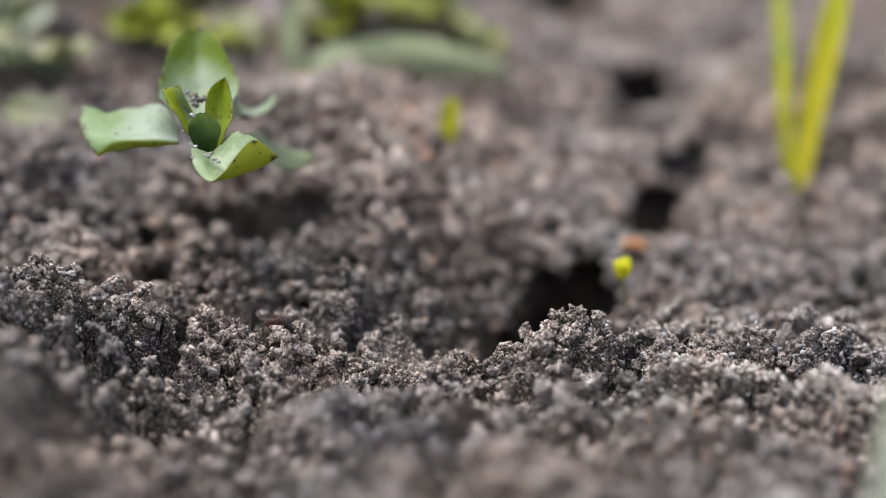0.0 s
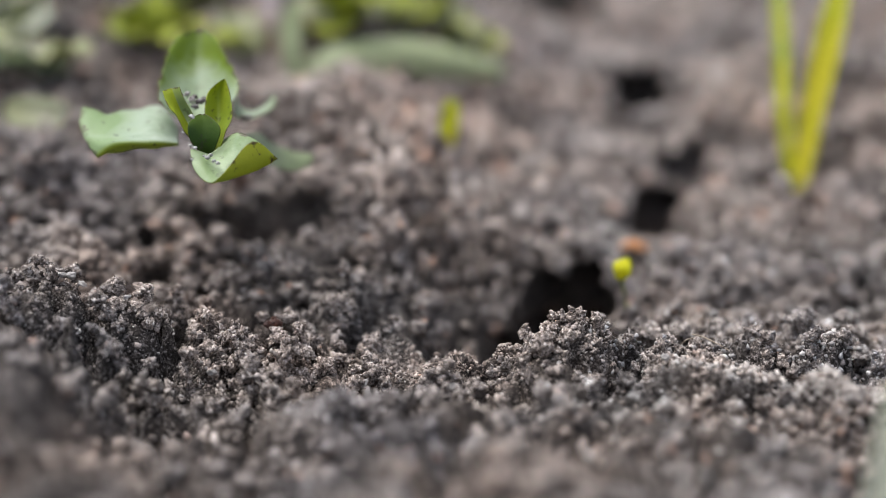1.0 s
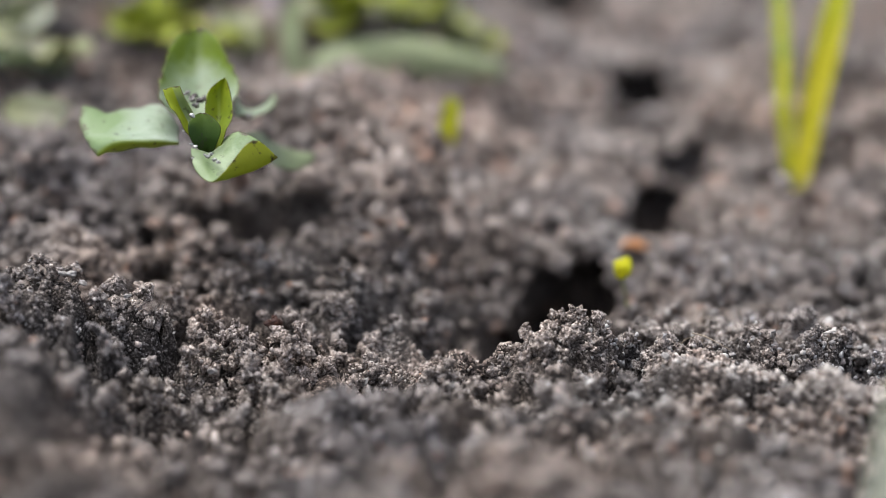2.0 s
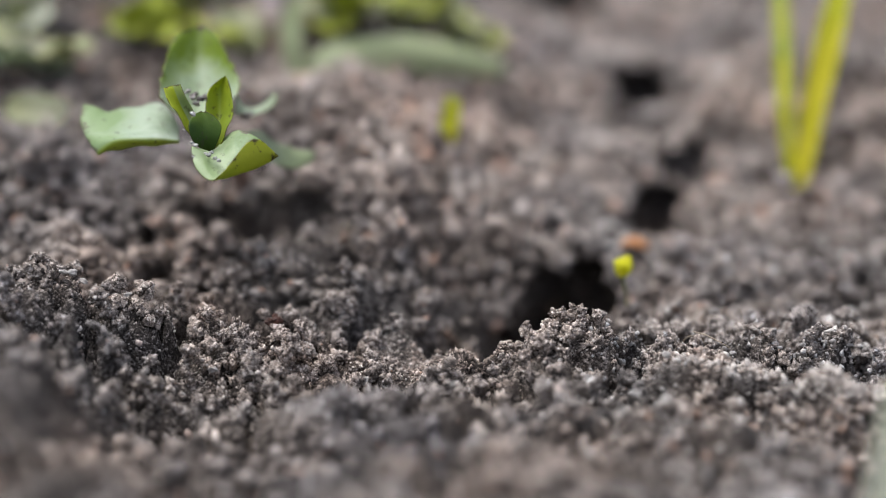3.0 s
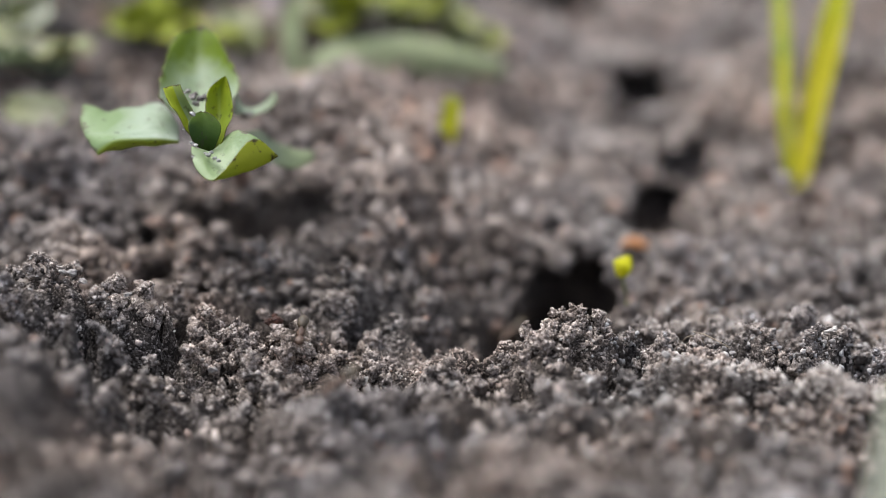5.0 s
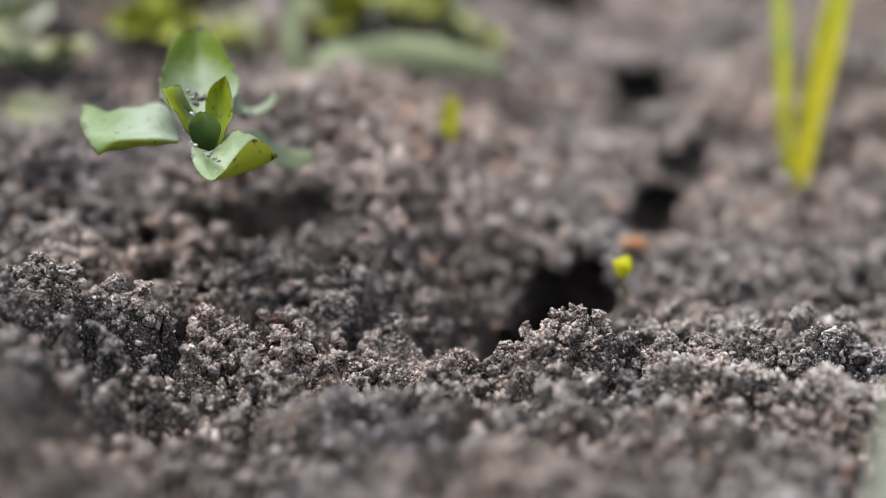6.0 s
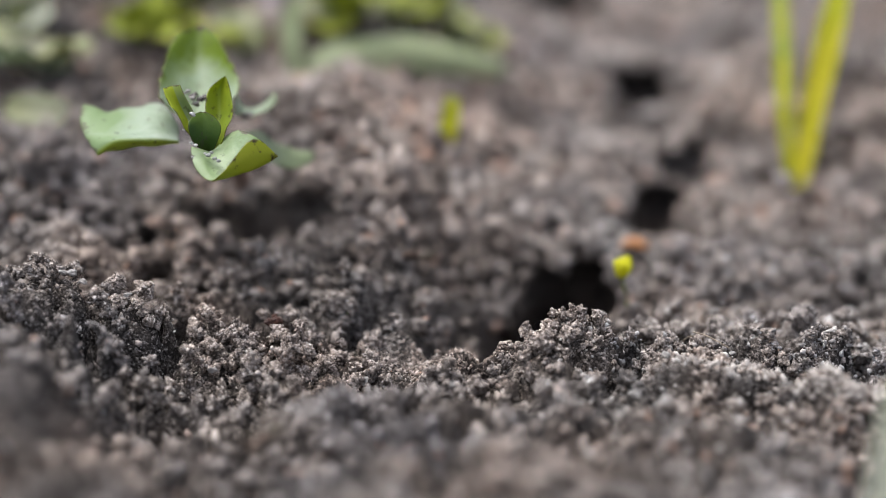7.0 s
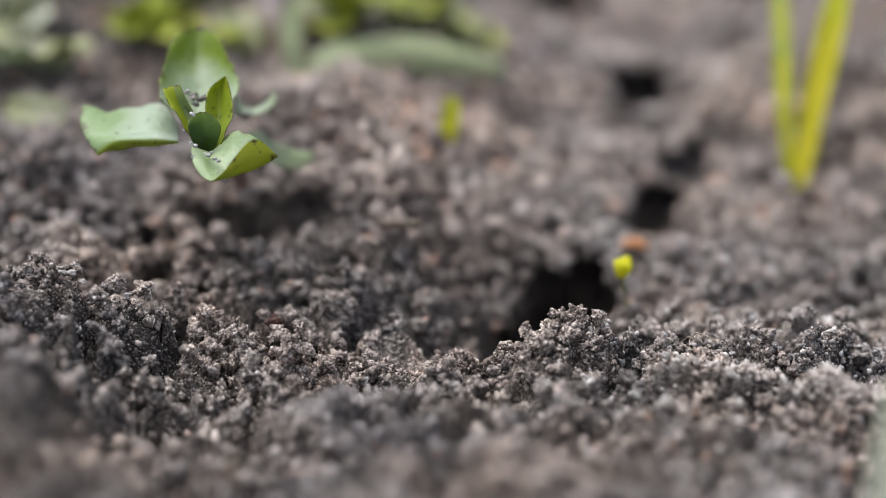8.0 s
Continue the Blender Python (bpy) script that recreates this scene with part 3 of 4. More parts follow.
# grains are weighted to the tops, which leaves the shade-dark gaps bare
sand = grains("sand_grains", 2200, near * clump * (0.6 + 0.8 * step(CX, 5, 30)) * (0.04 + step(rough(GX, GY)[:-1, :-1], -0.9, 0.9)), 0.22, 0.4, 0.6, "grey and quartz sand grains clinging to the soil")
high = step(rough(GX, GY)[:-1, :-1], -0.9, 0.9)
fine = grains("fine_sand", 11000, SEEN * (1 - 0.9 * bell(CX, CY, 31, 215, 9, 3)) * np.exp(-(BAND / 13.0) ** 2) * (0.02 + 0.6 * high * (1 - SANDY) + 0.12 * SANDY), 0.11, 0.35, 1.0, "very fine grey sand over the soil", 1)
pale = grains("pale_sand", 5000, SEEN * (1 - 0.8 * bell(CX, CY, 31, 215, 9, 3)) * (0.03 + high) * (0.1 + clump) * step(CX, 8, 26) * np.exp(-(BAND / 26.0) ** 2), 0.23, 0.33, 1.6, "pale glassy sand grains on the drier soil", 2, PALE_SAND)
grains("pale_crumbs", 1500, SEEN * bell(CX, CY, -48, 240, 9, 7) ** 2, 0.5, 0.4, 1.0, "tan crumbs of dried soil in a shallow dip", 2, PALE_LOAM)
far_grit = grains("far_grit", 27000, SEEN * step(CY - 14 * step(CX, 6, 20), 244, 264) * (1 - 0.5 * step(CX, 28, 55)) * (1 - step(sill(CX, CY), 0.2, 0.6)) * (1 - step(trench(CX, CY), 3, 8)) * (0.4 + 0.6 * step(CX, -35, 5)), 0.62, 0.5, 1.0, "pale dry soil crumbs farther back", 1, GRIT)
grit = grains("coarse_grit", 13000, away * clump * np.clip(smooth_lie, 0.05, 1) * (1 + 0.7 * step(CX, 0, 40)) * (1 - 0.95 * bell(CX, CY, -14.5, 206.5, 7, 5)), 0.42, 0.4, 1.0, "coarser soil crumbs and grit scattered over the ground", 2, GRIT)

# ---- crumbs: soil lumps with grains stuck to them ----
def crumb_shape(seed, sub):
    """A crumb of radius 1: a lumpy core with rounded grains bound to it, some standing out."""
    bm = blob_bm(1.0 / MM, random.uniform(0.7, 1.0) / MM, random.uniform(0.6, 0.9) / MM, lump=0.95, freq=1.6, seed=seed, sub=sub)
    v, f = np.array([p.co[:] for p in bm.verts]), np.array([[p.index for p in q.verts] for q in bm.faces])
    bm.free()
    way = v / np.linalg.norm(v, axis=1)[:, None]
    g = rng.normal(size=(70, 3))
    g /= np.linalg.norm(g, axis=1)[:, None]
    size = rng.uniform(0.16, 0.36, 70)
    off = np.arccos(np.clip(way @ g.T, -1, 1)) / size
    dome = (np.sqrt(np.maximum(0, 1 - off ** 2)) * size * rng.uniform(0.5, 1.15, 70)).max(1)
    return v * (0.74 + 1.15 * dome)[:, None], f


FINE = [crumb_shape(k + 1, 3) for k in range(14)]
LUMPS = [crumb_shape(k + 21, 2) for k in range(14)]
LUMP_MESHES = [mesh_from("soil_crumb", v, f, CRUMB) for v, f in FINE]


def heap(k, weight, size, spread, tall, cave, broad=1.2, hollow=-0.09):
    """Crumbs piled loosely on the ground: each rests on the ground or on another, with hollows between the heaps."""
    at, up = scattered(k, weight)
    h = rng.random(k) ** 1.2 * tall * (1 - 0.6 * bell(at[:, 0], at[:, 1], 12.6, 222, 7, 5)) * (1 - 0.5 * step(at[:, 0], 16, 28))
    r = np.clip(size * np.exp(rng.normal(0, spread, k)), size * 0.45, size * 1.9)
    full = soft_noise(at[:, 0] + 0.5 * h, at[:, 1] - 0.3 * h, cave, 91) + 0.9 * soft_noise(at[:, 0], at[:, 1] + 0.4 * h, cave * 0.45, 92) + broad * soft_noise(at[:, 0], at[:, 1] - 0.5 * h, cave * 2.4, 93)
    ok = full > hollow + 0.40 * h / tall
    at, h, r = (at + up * 0.35 * h[:, None] + np.stack([0 * h, 0 * h, 0.65 * h], -1))[ok], h[ok], r[ok]
    free = at[:, 2] > lie(at[:, 0], at[:, 1]) + rough(at[:, 0], at[:, 1]) - 1.2
    at, h, r = at[free], h[free], r[free]
    order = np.argsort(h)
    at, h, r = at[order], h[order], r[order]
    kept = np.zeros(len(r), bool)
    for i in range(len(r)):
        near_by = kept[:i] & (np.abs(at[:i, 0] - at[i, 0]) < 4 * size)
        d = np.linalg.norm(at[:i][near_by] - at[i], axis=1) / (r[:i][near_by] + r[i])
        kept[i] = (h[i] < 0.8 * r[i] or (d < 0.98).any()) and not (d < 0.68).any()
    return at[kept], r[kept]


piles = [heap(13000, near * loose(CX, CY), 0.62, 0.45, 5.0, 3.0, 0.6, 0.0), heap(6500, away * (BAND > 0) * loose(CX, CY), 1.05, 0.42, 4.4, 5.0, 1.0),
         heap(1900, away * (BAND < 0) * loose(CX, CY), 0.9, 0.38, 3.6, 3.2, 0.6)]
spots, radii = np.concatenate([a for a, _ in piles]), np.concatenate([b for _, b in piles])
spin = turns(len(radii))
kinds = rng.integers(0, 14, len(radii))
# each crumb's depth behind the focus plane
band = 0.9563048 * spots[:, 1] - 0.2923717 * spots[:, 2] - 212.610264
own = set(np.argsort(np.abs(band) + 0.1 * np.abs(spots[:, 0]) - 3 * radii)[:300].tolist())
rest_v, rest_f, off = [], [], 0
stuck = []
for i in range(len(radii)):
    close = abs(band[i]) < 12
    shape, faces = (FINE if close else LUMPS)[kinds[i]]
    co = shape @ spin[i].T * radii[i] + spots[i]
    k = int(min(300, (0.75 if close else 0.4) * (radii[i] / 0.2) ** 2))
    mixw = rng.dirichlet((1, 1, 1), k)
    tri = faces[rng.integers(0, len(faces), k)]
    stuck.append(((co[tri] * mixw[..., None]).sum(1), np.where(rng.random(k) < 0.3 + 0.25 * (spots[i, 0] > 14), 0.20, 0.13) if close else np.full(k, 0.36)))
    if i not in own:
        rest_v.append(co)
        rest_f.append(faces + off)
        off += len(co)
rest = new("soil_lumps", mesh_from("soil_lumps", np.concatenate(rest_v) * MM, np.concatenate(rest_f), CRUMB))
tagged(rest, "loose crumbs of grey-brown soil lying about", "soil", kind="stuff")
at = np.concatenate([a for a, _ in stuck])
r = np.concatenate([b for _, b in stuck])[:, None] * np.clip(np.exp(rng.normal(0, 0.4, (len(at), 1))), 0.5, 1.8)
dry = (rng.random(len(at)) < 0.3 * step(at[:, 0], 8, 26)) & (r[:, 0] > 0.13) & (at[:, 1] < 250)
tiny, small = (r[:, 0] < 0.17) & ~dry, (r[:, 0] < 0.26) & ~dry
grain_mesh("stuck_dust", at[tiny], r[tiny], 1, "finest sand grains stuck to crumbs of soil", GRIT)
grain_mesh("stuck_grains", at[small & ~tiny], r[small & ~tiny], 2, "fine sand grains stuck to crumbs of soil")
grain_mesh("stuck_pale_grains", at[dry], r[dry], 2, "pale glassy sand grains stuck to crumbs", PALE_SAND)
grain_mesh("stuck_grit", at[~small & ~dry], r[~small & ~dry], 1, "sand grains and grit stuck to crumbs of soil", GRIT)


# ---- the seedling ----
def rel(pts, o):
    return [tuple(a - b for a, b in zip(p, o)) for p in pts]


def seedling():
    o = (-25.6, 259.0, 10.5)
    ob = thing("seedling", *o, "small green seedling rosette with soil specks on its leaves", "seedling")
    part("stem", tube_bm(rel([(-27.8, 240.5, 18.8), (-27.0, 246.0, 17.4), (-26.0, 254.0, 14.0), (-25.4, 261.0, 7.0)], o), (0.9, 1.0, 1.1, 1.3)), STALK, ob, "short brownish stem")
    part("leaf", rail_leaf([[(-4.4, -22.3, 12.6), (-7.0, -23.0, 15.4), (-7.6, -20.6, 16.4), (-7.4, -16.3, 18.4), (-6.8, -11.5, 20.7)],
                [(-3.9, -21.3, 12.3), (-6.0, -19.1, 14.5), (-6.3, -16.6, 15.9), (-6.2, -13.3, 18.1), (-5.6, -10.3, 21.2)],
                [(-3.2, -20.4, 12.1), (-3.6, -16.7, 13.9), (-3.7, -14.0, 15.7), (-4.0, -11.2, 17.9), (-4.1, -8.6, 21.4)],
                [(-2.4, -21.3, 12.3), (-0.7, -18.1, 14.2), (-0.7, -15.6, 15.7), (-1.6, -12.2, 18.1), (-2.8, -9.2, 21.2)],
                [(-1.3, -22.3, 12.6), (1.0, -21.1, 14.8), (1.7, -18.4, 16.6), (0.2, -14.3, 18.3), (-1.7, -10.5, 20.5)]], seed=1, ruffle=0.1), [LEAF_GREEN, LEAF_UNDER], ob, "broad upright leaf with a browned tip")
    part("leaf", rail_leaf([[(-5.2, -22.9, 10.2), (-7.6, -24.5, 10.4), (-10.3, -25.0, 10.3), (-12.3, -25.3, 10.0), (-14.1, -25.2, 9.6)],
                            [(-5.1, -23.4, 10.6), (-7.5, -25.3, 11.3), (-10.4, -25.9, 11.4), (-12.4, -26.2, 11.2), (-14.3, -25.8, 9.7)],
                            [(-5.3, -22.4, 10.7), (-7.6, -23.1, 11.7), (-10.7, -23.9, 11.7), (-13.5, -24.2, 11.5), (-16.2, -23.1, 11.5)],
                            [(-5.5, -20.7, 10.9), (-7.7, -19.6, 12.7), (-10.9, -20.8, 12.5), (-13.8, -21.8, 12.4), (-16.9, -21.2, 12.9)],
                            [(-5.6, -19.0, 11.4), (-7.6, -16.8, 13.6), (-11.0, -17.9, 13.4), (-13.8, -19.5, 13.3), (-16.7, -19.2, 14.1)]], seed=2, ruffle=0.2), [LEAF_MATT, LEAF_FRESH], ob, "long spreading leaf, pale above, with its rim rolled under")
    part("leaf", rail_leaf([[(-1.4, -29.0, 11.1), (-3.2, -29.7, 13.1), (-4.3, -29.6, 15.2), (-5.4, -29.0, 16.7), (-6.1, -28.0, 17.9)],
                [(-1.3, -28.5, 10.9), (-2.8, -28.0, 13.0), (-4.0, -27.4, 15.1), (-4.7, -27.3, 16.8), (-5.2, -26.9, 18.0)],
                [(-1.0, -28.8, 11.1), (-2.2, -28.4, 13.3), (-2.7, -27.8, 15.2), (-3.6, -27.7, 16.9), (-4.2, -27.3, 18.2)]], seed=3, thick=0.2), [LEAF_INNER, LEAF_LIME], ob, "upright young leaf, yellow-green outside and pale within")
    part("leaf", rail_leaf([[(-0.4, -28.4, 11.1), (-1.0, -27.7, 13.5), (-1.5, -26.8, 15.0), (-1.2, -24.7, 17.1), (0.5, -23.7, 18.4)],
                [(-0.2, -27.6, 10.9), (-0.1, -26.4, 12.9), (-0.1, -24.8, 14.5), (-0.1, -23.6, 16.6), (0.5, -23.3, 18.3)],
                [(0.2, -28.6, 11.2), (1.1, -28.4, 13.3), (1.7, -27.3, 14.7), (1.4, -25.4, 16.7), (0.7, -23.9, 18.4)]], seed=4, thick=0.2), [LEAF_UNDER, LEAF_UNDER], ob)
    part("leaf", rail_leaf([[(-1.8, -29.6, 11.2), (-2.6, -30.5, 12.4), (-3.0, -30.3, 13.9), (-2.7, -29.5, 15.0), (-1.7, -28.8, 15.4)],
                [(-1.0, -29.1, 10.9), (-1.3, -29.7, 12.4), (-1.4, -29.5, 13.7), (-1.4, -29.0, 14.8), (-1.6, -28.6, 15.3)],
                [(-0.3, -29.6, 11.2), (0.4, -30.2, 12.7), (0.5, -30.0, 14.1), (-0.4, -29.3, 15.0), (-1.3, -28.8, 15.4)]], seed=5, thick=0.2), [LEAF_DARK, LEAF_DARK], ob, "dark green young leaf in the heart")
    part("leaf", rail_leaf([[(-0.3, -27.6, 10.7), (0.4, -27.8, 11.8), (1.9, -28.4, 13.1), (3.5, -29.4, 13.1), (5.3, -30.7, 12.4), (7.0, -31.6, 11.0)],
                [(-0.7, -29.3, 10.9), (0.4, -30.1, 11.0), (1.5, -30.8, 11.3), (3.1, -31.3, 11.3), (5.3, -31.5, 11.3), (7.1, -31.8, 11.0)],
                [(-0.9, -30.1, 11.0), (-0.4, -32.1, 10.1), (0.9, -33.3, 9.3), (2.4, -33.7, 9.4), (4.7, -33.1, 10.0), (7.1, -31.9, 11.0)],
                [(-1.8, -30.4, 11.4), (-1.3, -32.7, 10.1), (0.2, -34.3, 9.0), (1.9, -34.4, 9.8), (4.5, -33.3, 11.5), (7.1, -32.1, 11.1)],
                [(-2.9, -30.3, 11.7), (-2.3, -32.7, 10.0), (-0.4, -34.7, 8.9), (1.3, -34.8, 10.0), (4.3, -32.8, 13.2), (7.1, -32.1, 11.2)]], seed=6, k=24), [LEAF_KEEL, LEAF_LIME], ob, "folded boat-shaped leaf with a yellow-green keel")
    part("leaf", rail_leaf([[(0.7, -14.2, 15.1), (1.2, -12.9, 12.7), (2.6, -11.1, 11.7), (4.3, -10.8, 12.6), (5.0, -11.0, 13.8)],
                [(0.8, -15.2, 13.4), (1.5, -13.7, 11.8), (3.0, -12.1, 11.7), (4.7, -11.9, 12.4), (5.3, -11.5, 13.6)],
                [(0.8, -15.7, 12.1), (2.0, -14.2, 11.2), (3.5, -12.8, 11.4), (5.1, -12.6, 12.3), (5.5, -11.8, 13.4)]], seed=7), [LEAF_SAGE, LEAF_TOP], ob)
    part("leaf", rail_leaf([[(1.4, -19.7, 10.7), (3.4, -13.8, 9.5), (4.9, -11.3, 7.6), (7.0, -10.1, 6.4), (9.6, -9.7, 5.8)],
                [(1.5, -20.9, 10.3), (3.4, -15.2, 8.3), (5.2, -12.7, 6.5), (7.3, -11.3, 5.5), (9.8, -10.3, 5.3)],
                [(1.5, -21.6, 9.9), (3.8, -16.7, 7.1), (5.4, -14.1, 5.3), (7.5, -12.4, 4.4), (9.3, -11.1, 4.6)]], seed=8), [LEAF_DULL, LEAF_DULL], ob)
    for k, (x, y, z, r) in enumerate([(-28.1, 228.6, 26.0, 0.42), (-28.3, 228.0, 22.8, 0.26), (-27.8, 227.6, 22.6, 0.30), (-26.3, 226.8, 21.7, 0.36), (-25.6, 226.5, 21.4, 0.33), (-25.1, 226.3, 21.2, 0.30),
                                      (-26.7, 227.2, 21.8, 0.25), (-26.0, 227.2, 21.9, 0.28), (-28.0, 226.0, 21.7, 0.22), (-29.2, 228.4, 24.2, 0.20)]):
        part("sand_grain", blob_bm(r * 0.8, r * 0.6, r * 0.6, rel([(x, y, z)], o)[0], 1.0, 1.3, k, 2), QUARTZ, ob, "glassy sand grain stuck to the leaf")
    dust = random.Random(31)
    for x, y, z in [(-29.8, 236.8, 26.5), (-28.9, 237.1, 26.0), (-28.3, 236.5, 25.6), (-29.3, 236.1, 26.0), (-27.9, 237.6, 25.8), (-23.5, 241.8, 22.8)]:
        for _ in range(4):
            r, at = dust.uniform(0.18, 0.45), (x + dust.uniform(-0.6, 0.6), y + dust.uniform(-0.5, 0.5), z + dust.uniform(-0.4, 0.35))
            part("soil_speck", blob_bm(r, r * 0.8, r * 0.7, rel([at], o)[0], 1.2, 1.8, dust.randint(1, 90), 2), dust.choice([CRUMB, CRUMB, PALE_STONE]), ob, "soil crumb caught in the leaf axil")
    return ob


seedling()


def sprout():
    o = (0.6, 270.6, height(0.6, 270.6) - 0.6)
    ob = thing("sprout", *o, "tiny folded green sprout pushing out of the soil", "sprout")
    part("leaf", leaf_bm([(0, 0, -0.3), (0.1, 0.4, 2.2), (0.35, 1.0, 4.6), (0.5, 1.8, 6.9)], (1, 0.2, 0), 1.35, 0.5, 0.6, seed=11), [BLADE, LEAF_BRIGHT], ob)
    part("leaf", leaf_bm([(-0.2, -0.1, -0.3), (-0.25, -0.5, 1.2), (-0.2, -0.3, 2.6), (0.0, 0.4, 4.0)], (1, 0.1, 0), 1.3, 0.4, 0.5, seed=12), [BLADE, BLADE], ob, "yellow lower leaf wrapped round the shoot")


sprout()


def burrow_sprout():
    o = (22.6, 242.5, height(22.6, 242.5) - 1.0)
    ob = thing("yellow_sprout", *o, "yellow cotyledon on a thin stalk at the burrow's mouth", "sprout")
    part("stem", tube_bm(rel([(22.9, 243.4, o[2]), (22.6, 242.0, o[2] + 1.2), (22.0, 240.9, 2.0), (21.7, 240.4, 3.9)], o), (0.16, 0.17, 0.22)), LEAF_FRESH, ob, "thin pale stalk")
    part("leaf", leaf_bm(rel([(21.8, 240.4, 3.0), (21.6, 239.8, 3.9), (21.5, 239.7, 4.6), (21.3, 240.2, 5.4)], o), (1, 0, 0.1), 0.95, 0.5, 0.62, seed=13), [YELLOW, YELLOW], ob)
    part("leaf", leaf_bm(rel([(21.9, 240.7, 3.0), (22.1, 240.8, 3.8), (22.0, 241.2, 4.5), (21.7, 241.6, 5.1)], o), (1, 0.3, 0.1), 0.9, 0.5, 0.7, seed=18, q=0.3), [YELLOW, LEAF_FRESH], ob)


burrow_sprout()


def dry_leaf():
    ob = part("dry_leaf_fragment", leaf_bm([(-1.7, 0, -0.3), (-0.6, 0.2, 0.4), (0.8, 0, 0.3), (1.9, 0.3, -0.4)], (0, 0.7, 0.7), 0.75, 0.5, 0.6, seed=14), [DRY, DRY])
    ob.matrix_basis = pose(24.7 * MM, 257.6 * MM, 1.9 * MM)
    tagged(ob, "curled orange-brown scrap of dry leaf", "leaf scrap")


dry_leaf()


def grass():
    o = (48.4, 276.0, 4.0)
    ob = thing("grass_tuft", *o, "two yellow-green grass blades rising from one foot", "grass")
    part("blade", leaf_bm(rel([(48.2, 276.8, 2.6), (47.3, 281.9, 13.6), (47.5, 287.1, 20.4), (47.8, 293.4, 27.3), (48.5, 302.2, 35.6)], o), (1, 0.2, 0), 1.15, 0.35, 0.5, base=0.5, seed=15), [BLADE_GREEN, BLADE_GREEN], ob, "narrower, greener blade")
    part("blade", leaf_bm(rel([(48.6, 275.8, 2.6), (50.9, 279.9, 14.0), (53.0, 283.4, 22.0), (54.7, 286.5, 28.5), (57.0, 291.2, 37.2)], o), (1, -0.2, -0.2), 1.9, 0.3, 0.5, base=0.45, seed=16), [BLADE, BLADE], ob)


grass()


def broad_leaf():
    o = (41.8, 163.0, -3.0)
    ob = thing("broad_leaf_plant", *o, "pale sage-green broad leaf standing beside the path of soil", "plant")
    part("leaf", leaf_bm(rel([(40.2, 164.0, -4), (40.8, 165.9, 3), (42.0, 168.4, 9), (43.2, 172.0, 16.5)], o), (1, 0.2, 0), 5.2, 0.2, 0.6, seed=17, base=0.8), [LEAF_WAN, LEAF_WAN], ob)


broad_leaf()


def weed(x, y, count, spread, rise, wide, skins, label, seed):
    """A low weed: a loose rosette of leaves of its own random lengths and ways."""
    z = height(x, y) - 0.5
    ob = thing("weed", x, y, z, label, "weed", "weeds in the background")
    rng = random.Random(seed)
    for i in range(count):
        turn = 360 * i / count + rng.uniform(-25, 25)
        c, s = math.cos(radians(turn)), math.sin(radians(turn))
        long, up = spread * rng.uniform(0.6, 1.15), rise * rng.uniform(0.5, 1.3)
        pts = [(0, 0, 0), (c * long * 0.3, s * long * 0.3, up * 0.6), (c * long * 0.7, s * long * 0.7, up), (c * long, s * long, up * rng.uniform(0.7, 1.1))]
        part("leaf", leaf_bm(pts, (s, -c, rng.uniform(-0.5, 0.5)), wide * rng.uniform(0.7, 1.2), 0.3, 0.62, seed=rng.randint(0, 999), wave=0.15, n=14, k=8), [rng.choice(skins)] * 2, ob)
    part("stem", tube_bm([(0, 0, -2), (0.3, 0.2, 2), (0.2, 0.4, 5)], (0.9, 0.8, 0.5)), PURPLE, ob, "short reddish stalk")


weed(-56.0, 281.5, 12, 7.5, 4.5, 3.2, [LEAF_PALE, LEAF_PALE, LEAF_SAGE], "pale green weed with broad leaves", 1)
weed(-65.0, 287.0, 11, 8, 5, 3.4, [LEAF_PALE, LEAF_PALE, LEAF_BRIGHT], "pale weed with soft leaves at the bed's edge", 12)
weed(-63.0, 292.0, 13, 9, 8, 3.8, [LEAF_WAN, LEAF_PALE], "pale weed in a thick clump", 9)
weed(-42.0, 294.0, 12, 7, 4.5, 3.0, [LEAF_BRIGHT], "yellow-green weed with spreading leaves", 3)
weed(-38.0, 306.0, 8, 8, 5, 3, [LEAF_BRIGHT, LEAF_PALE], "yellow-green weed farther back on the bed", 10)
weed(-29.0, 291.5, 10, 5, 5.5, 2.8, [LEAF_BRIGHT, LEAF_PALE], "yellow-green weed with small leaves", 4)
weed(-14.5, 294.5, 12, 6.5, 6, 3.2, [LEAF_BRIGHT, LEAF_BRIGHT, LEAF_PALE], "bright green weed with upright leaves", 5)
weed(-5.0, 300.5, 11, 8, 5.5, 3.4, [LEAF_BRIGHT, LEAF_PALE], "bright green weed with broad leaves", 6)
weed(2.5, 306.0, 7, 6, 5, 3.0, [LEAF_BRIGHT, LEAF_PALE, LEAF_DULL], "dull green weed beside brighter ones", 8)


def long_leaf_weed():
    o = (-20.3, 286.0, height(-20.3, 286.0) - 0.4)
    ob = thing("weed", *o, "weed with long pale leaves lying along the ground", "weed", "weeds in the background")
    part("leaf", leaf_bm(rel([o, (-14.0, 286.5, 20.6), (-4.0, 288.5, 20.8), (9.0, 291.5, 17.8)], o), (0, 0.55, 0.85), 3.0, 0.3, 0.45, seed=71, wave=0.1), [LEAF_SOFT] * 2, ob)
    part("leaf", leaf_bm(rel([o, (-21.0, 287.0, 21.8), (-21.2, 288.6, 25.0), (-20.4, 290.2, 28.4)], o), (1, 0, 0.2), 1.7, 0.3, 0.5, seed=73, wave=0.1), [LEAF_SOFT] * 2, ob)


long_leaf_weed()


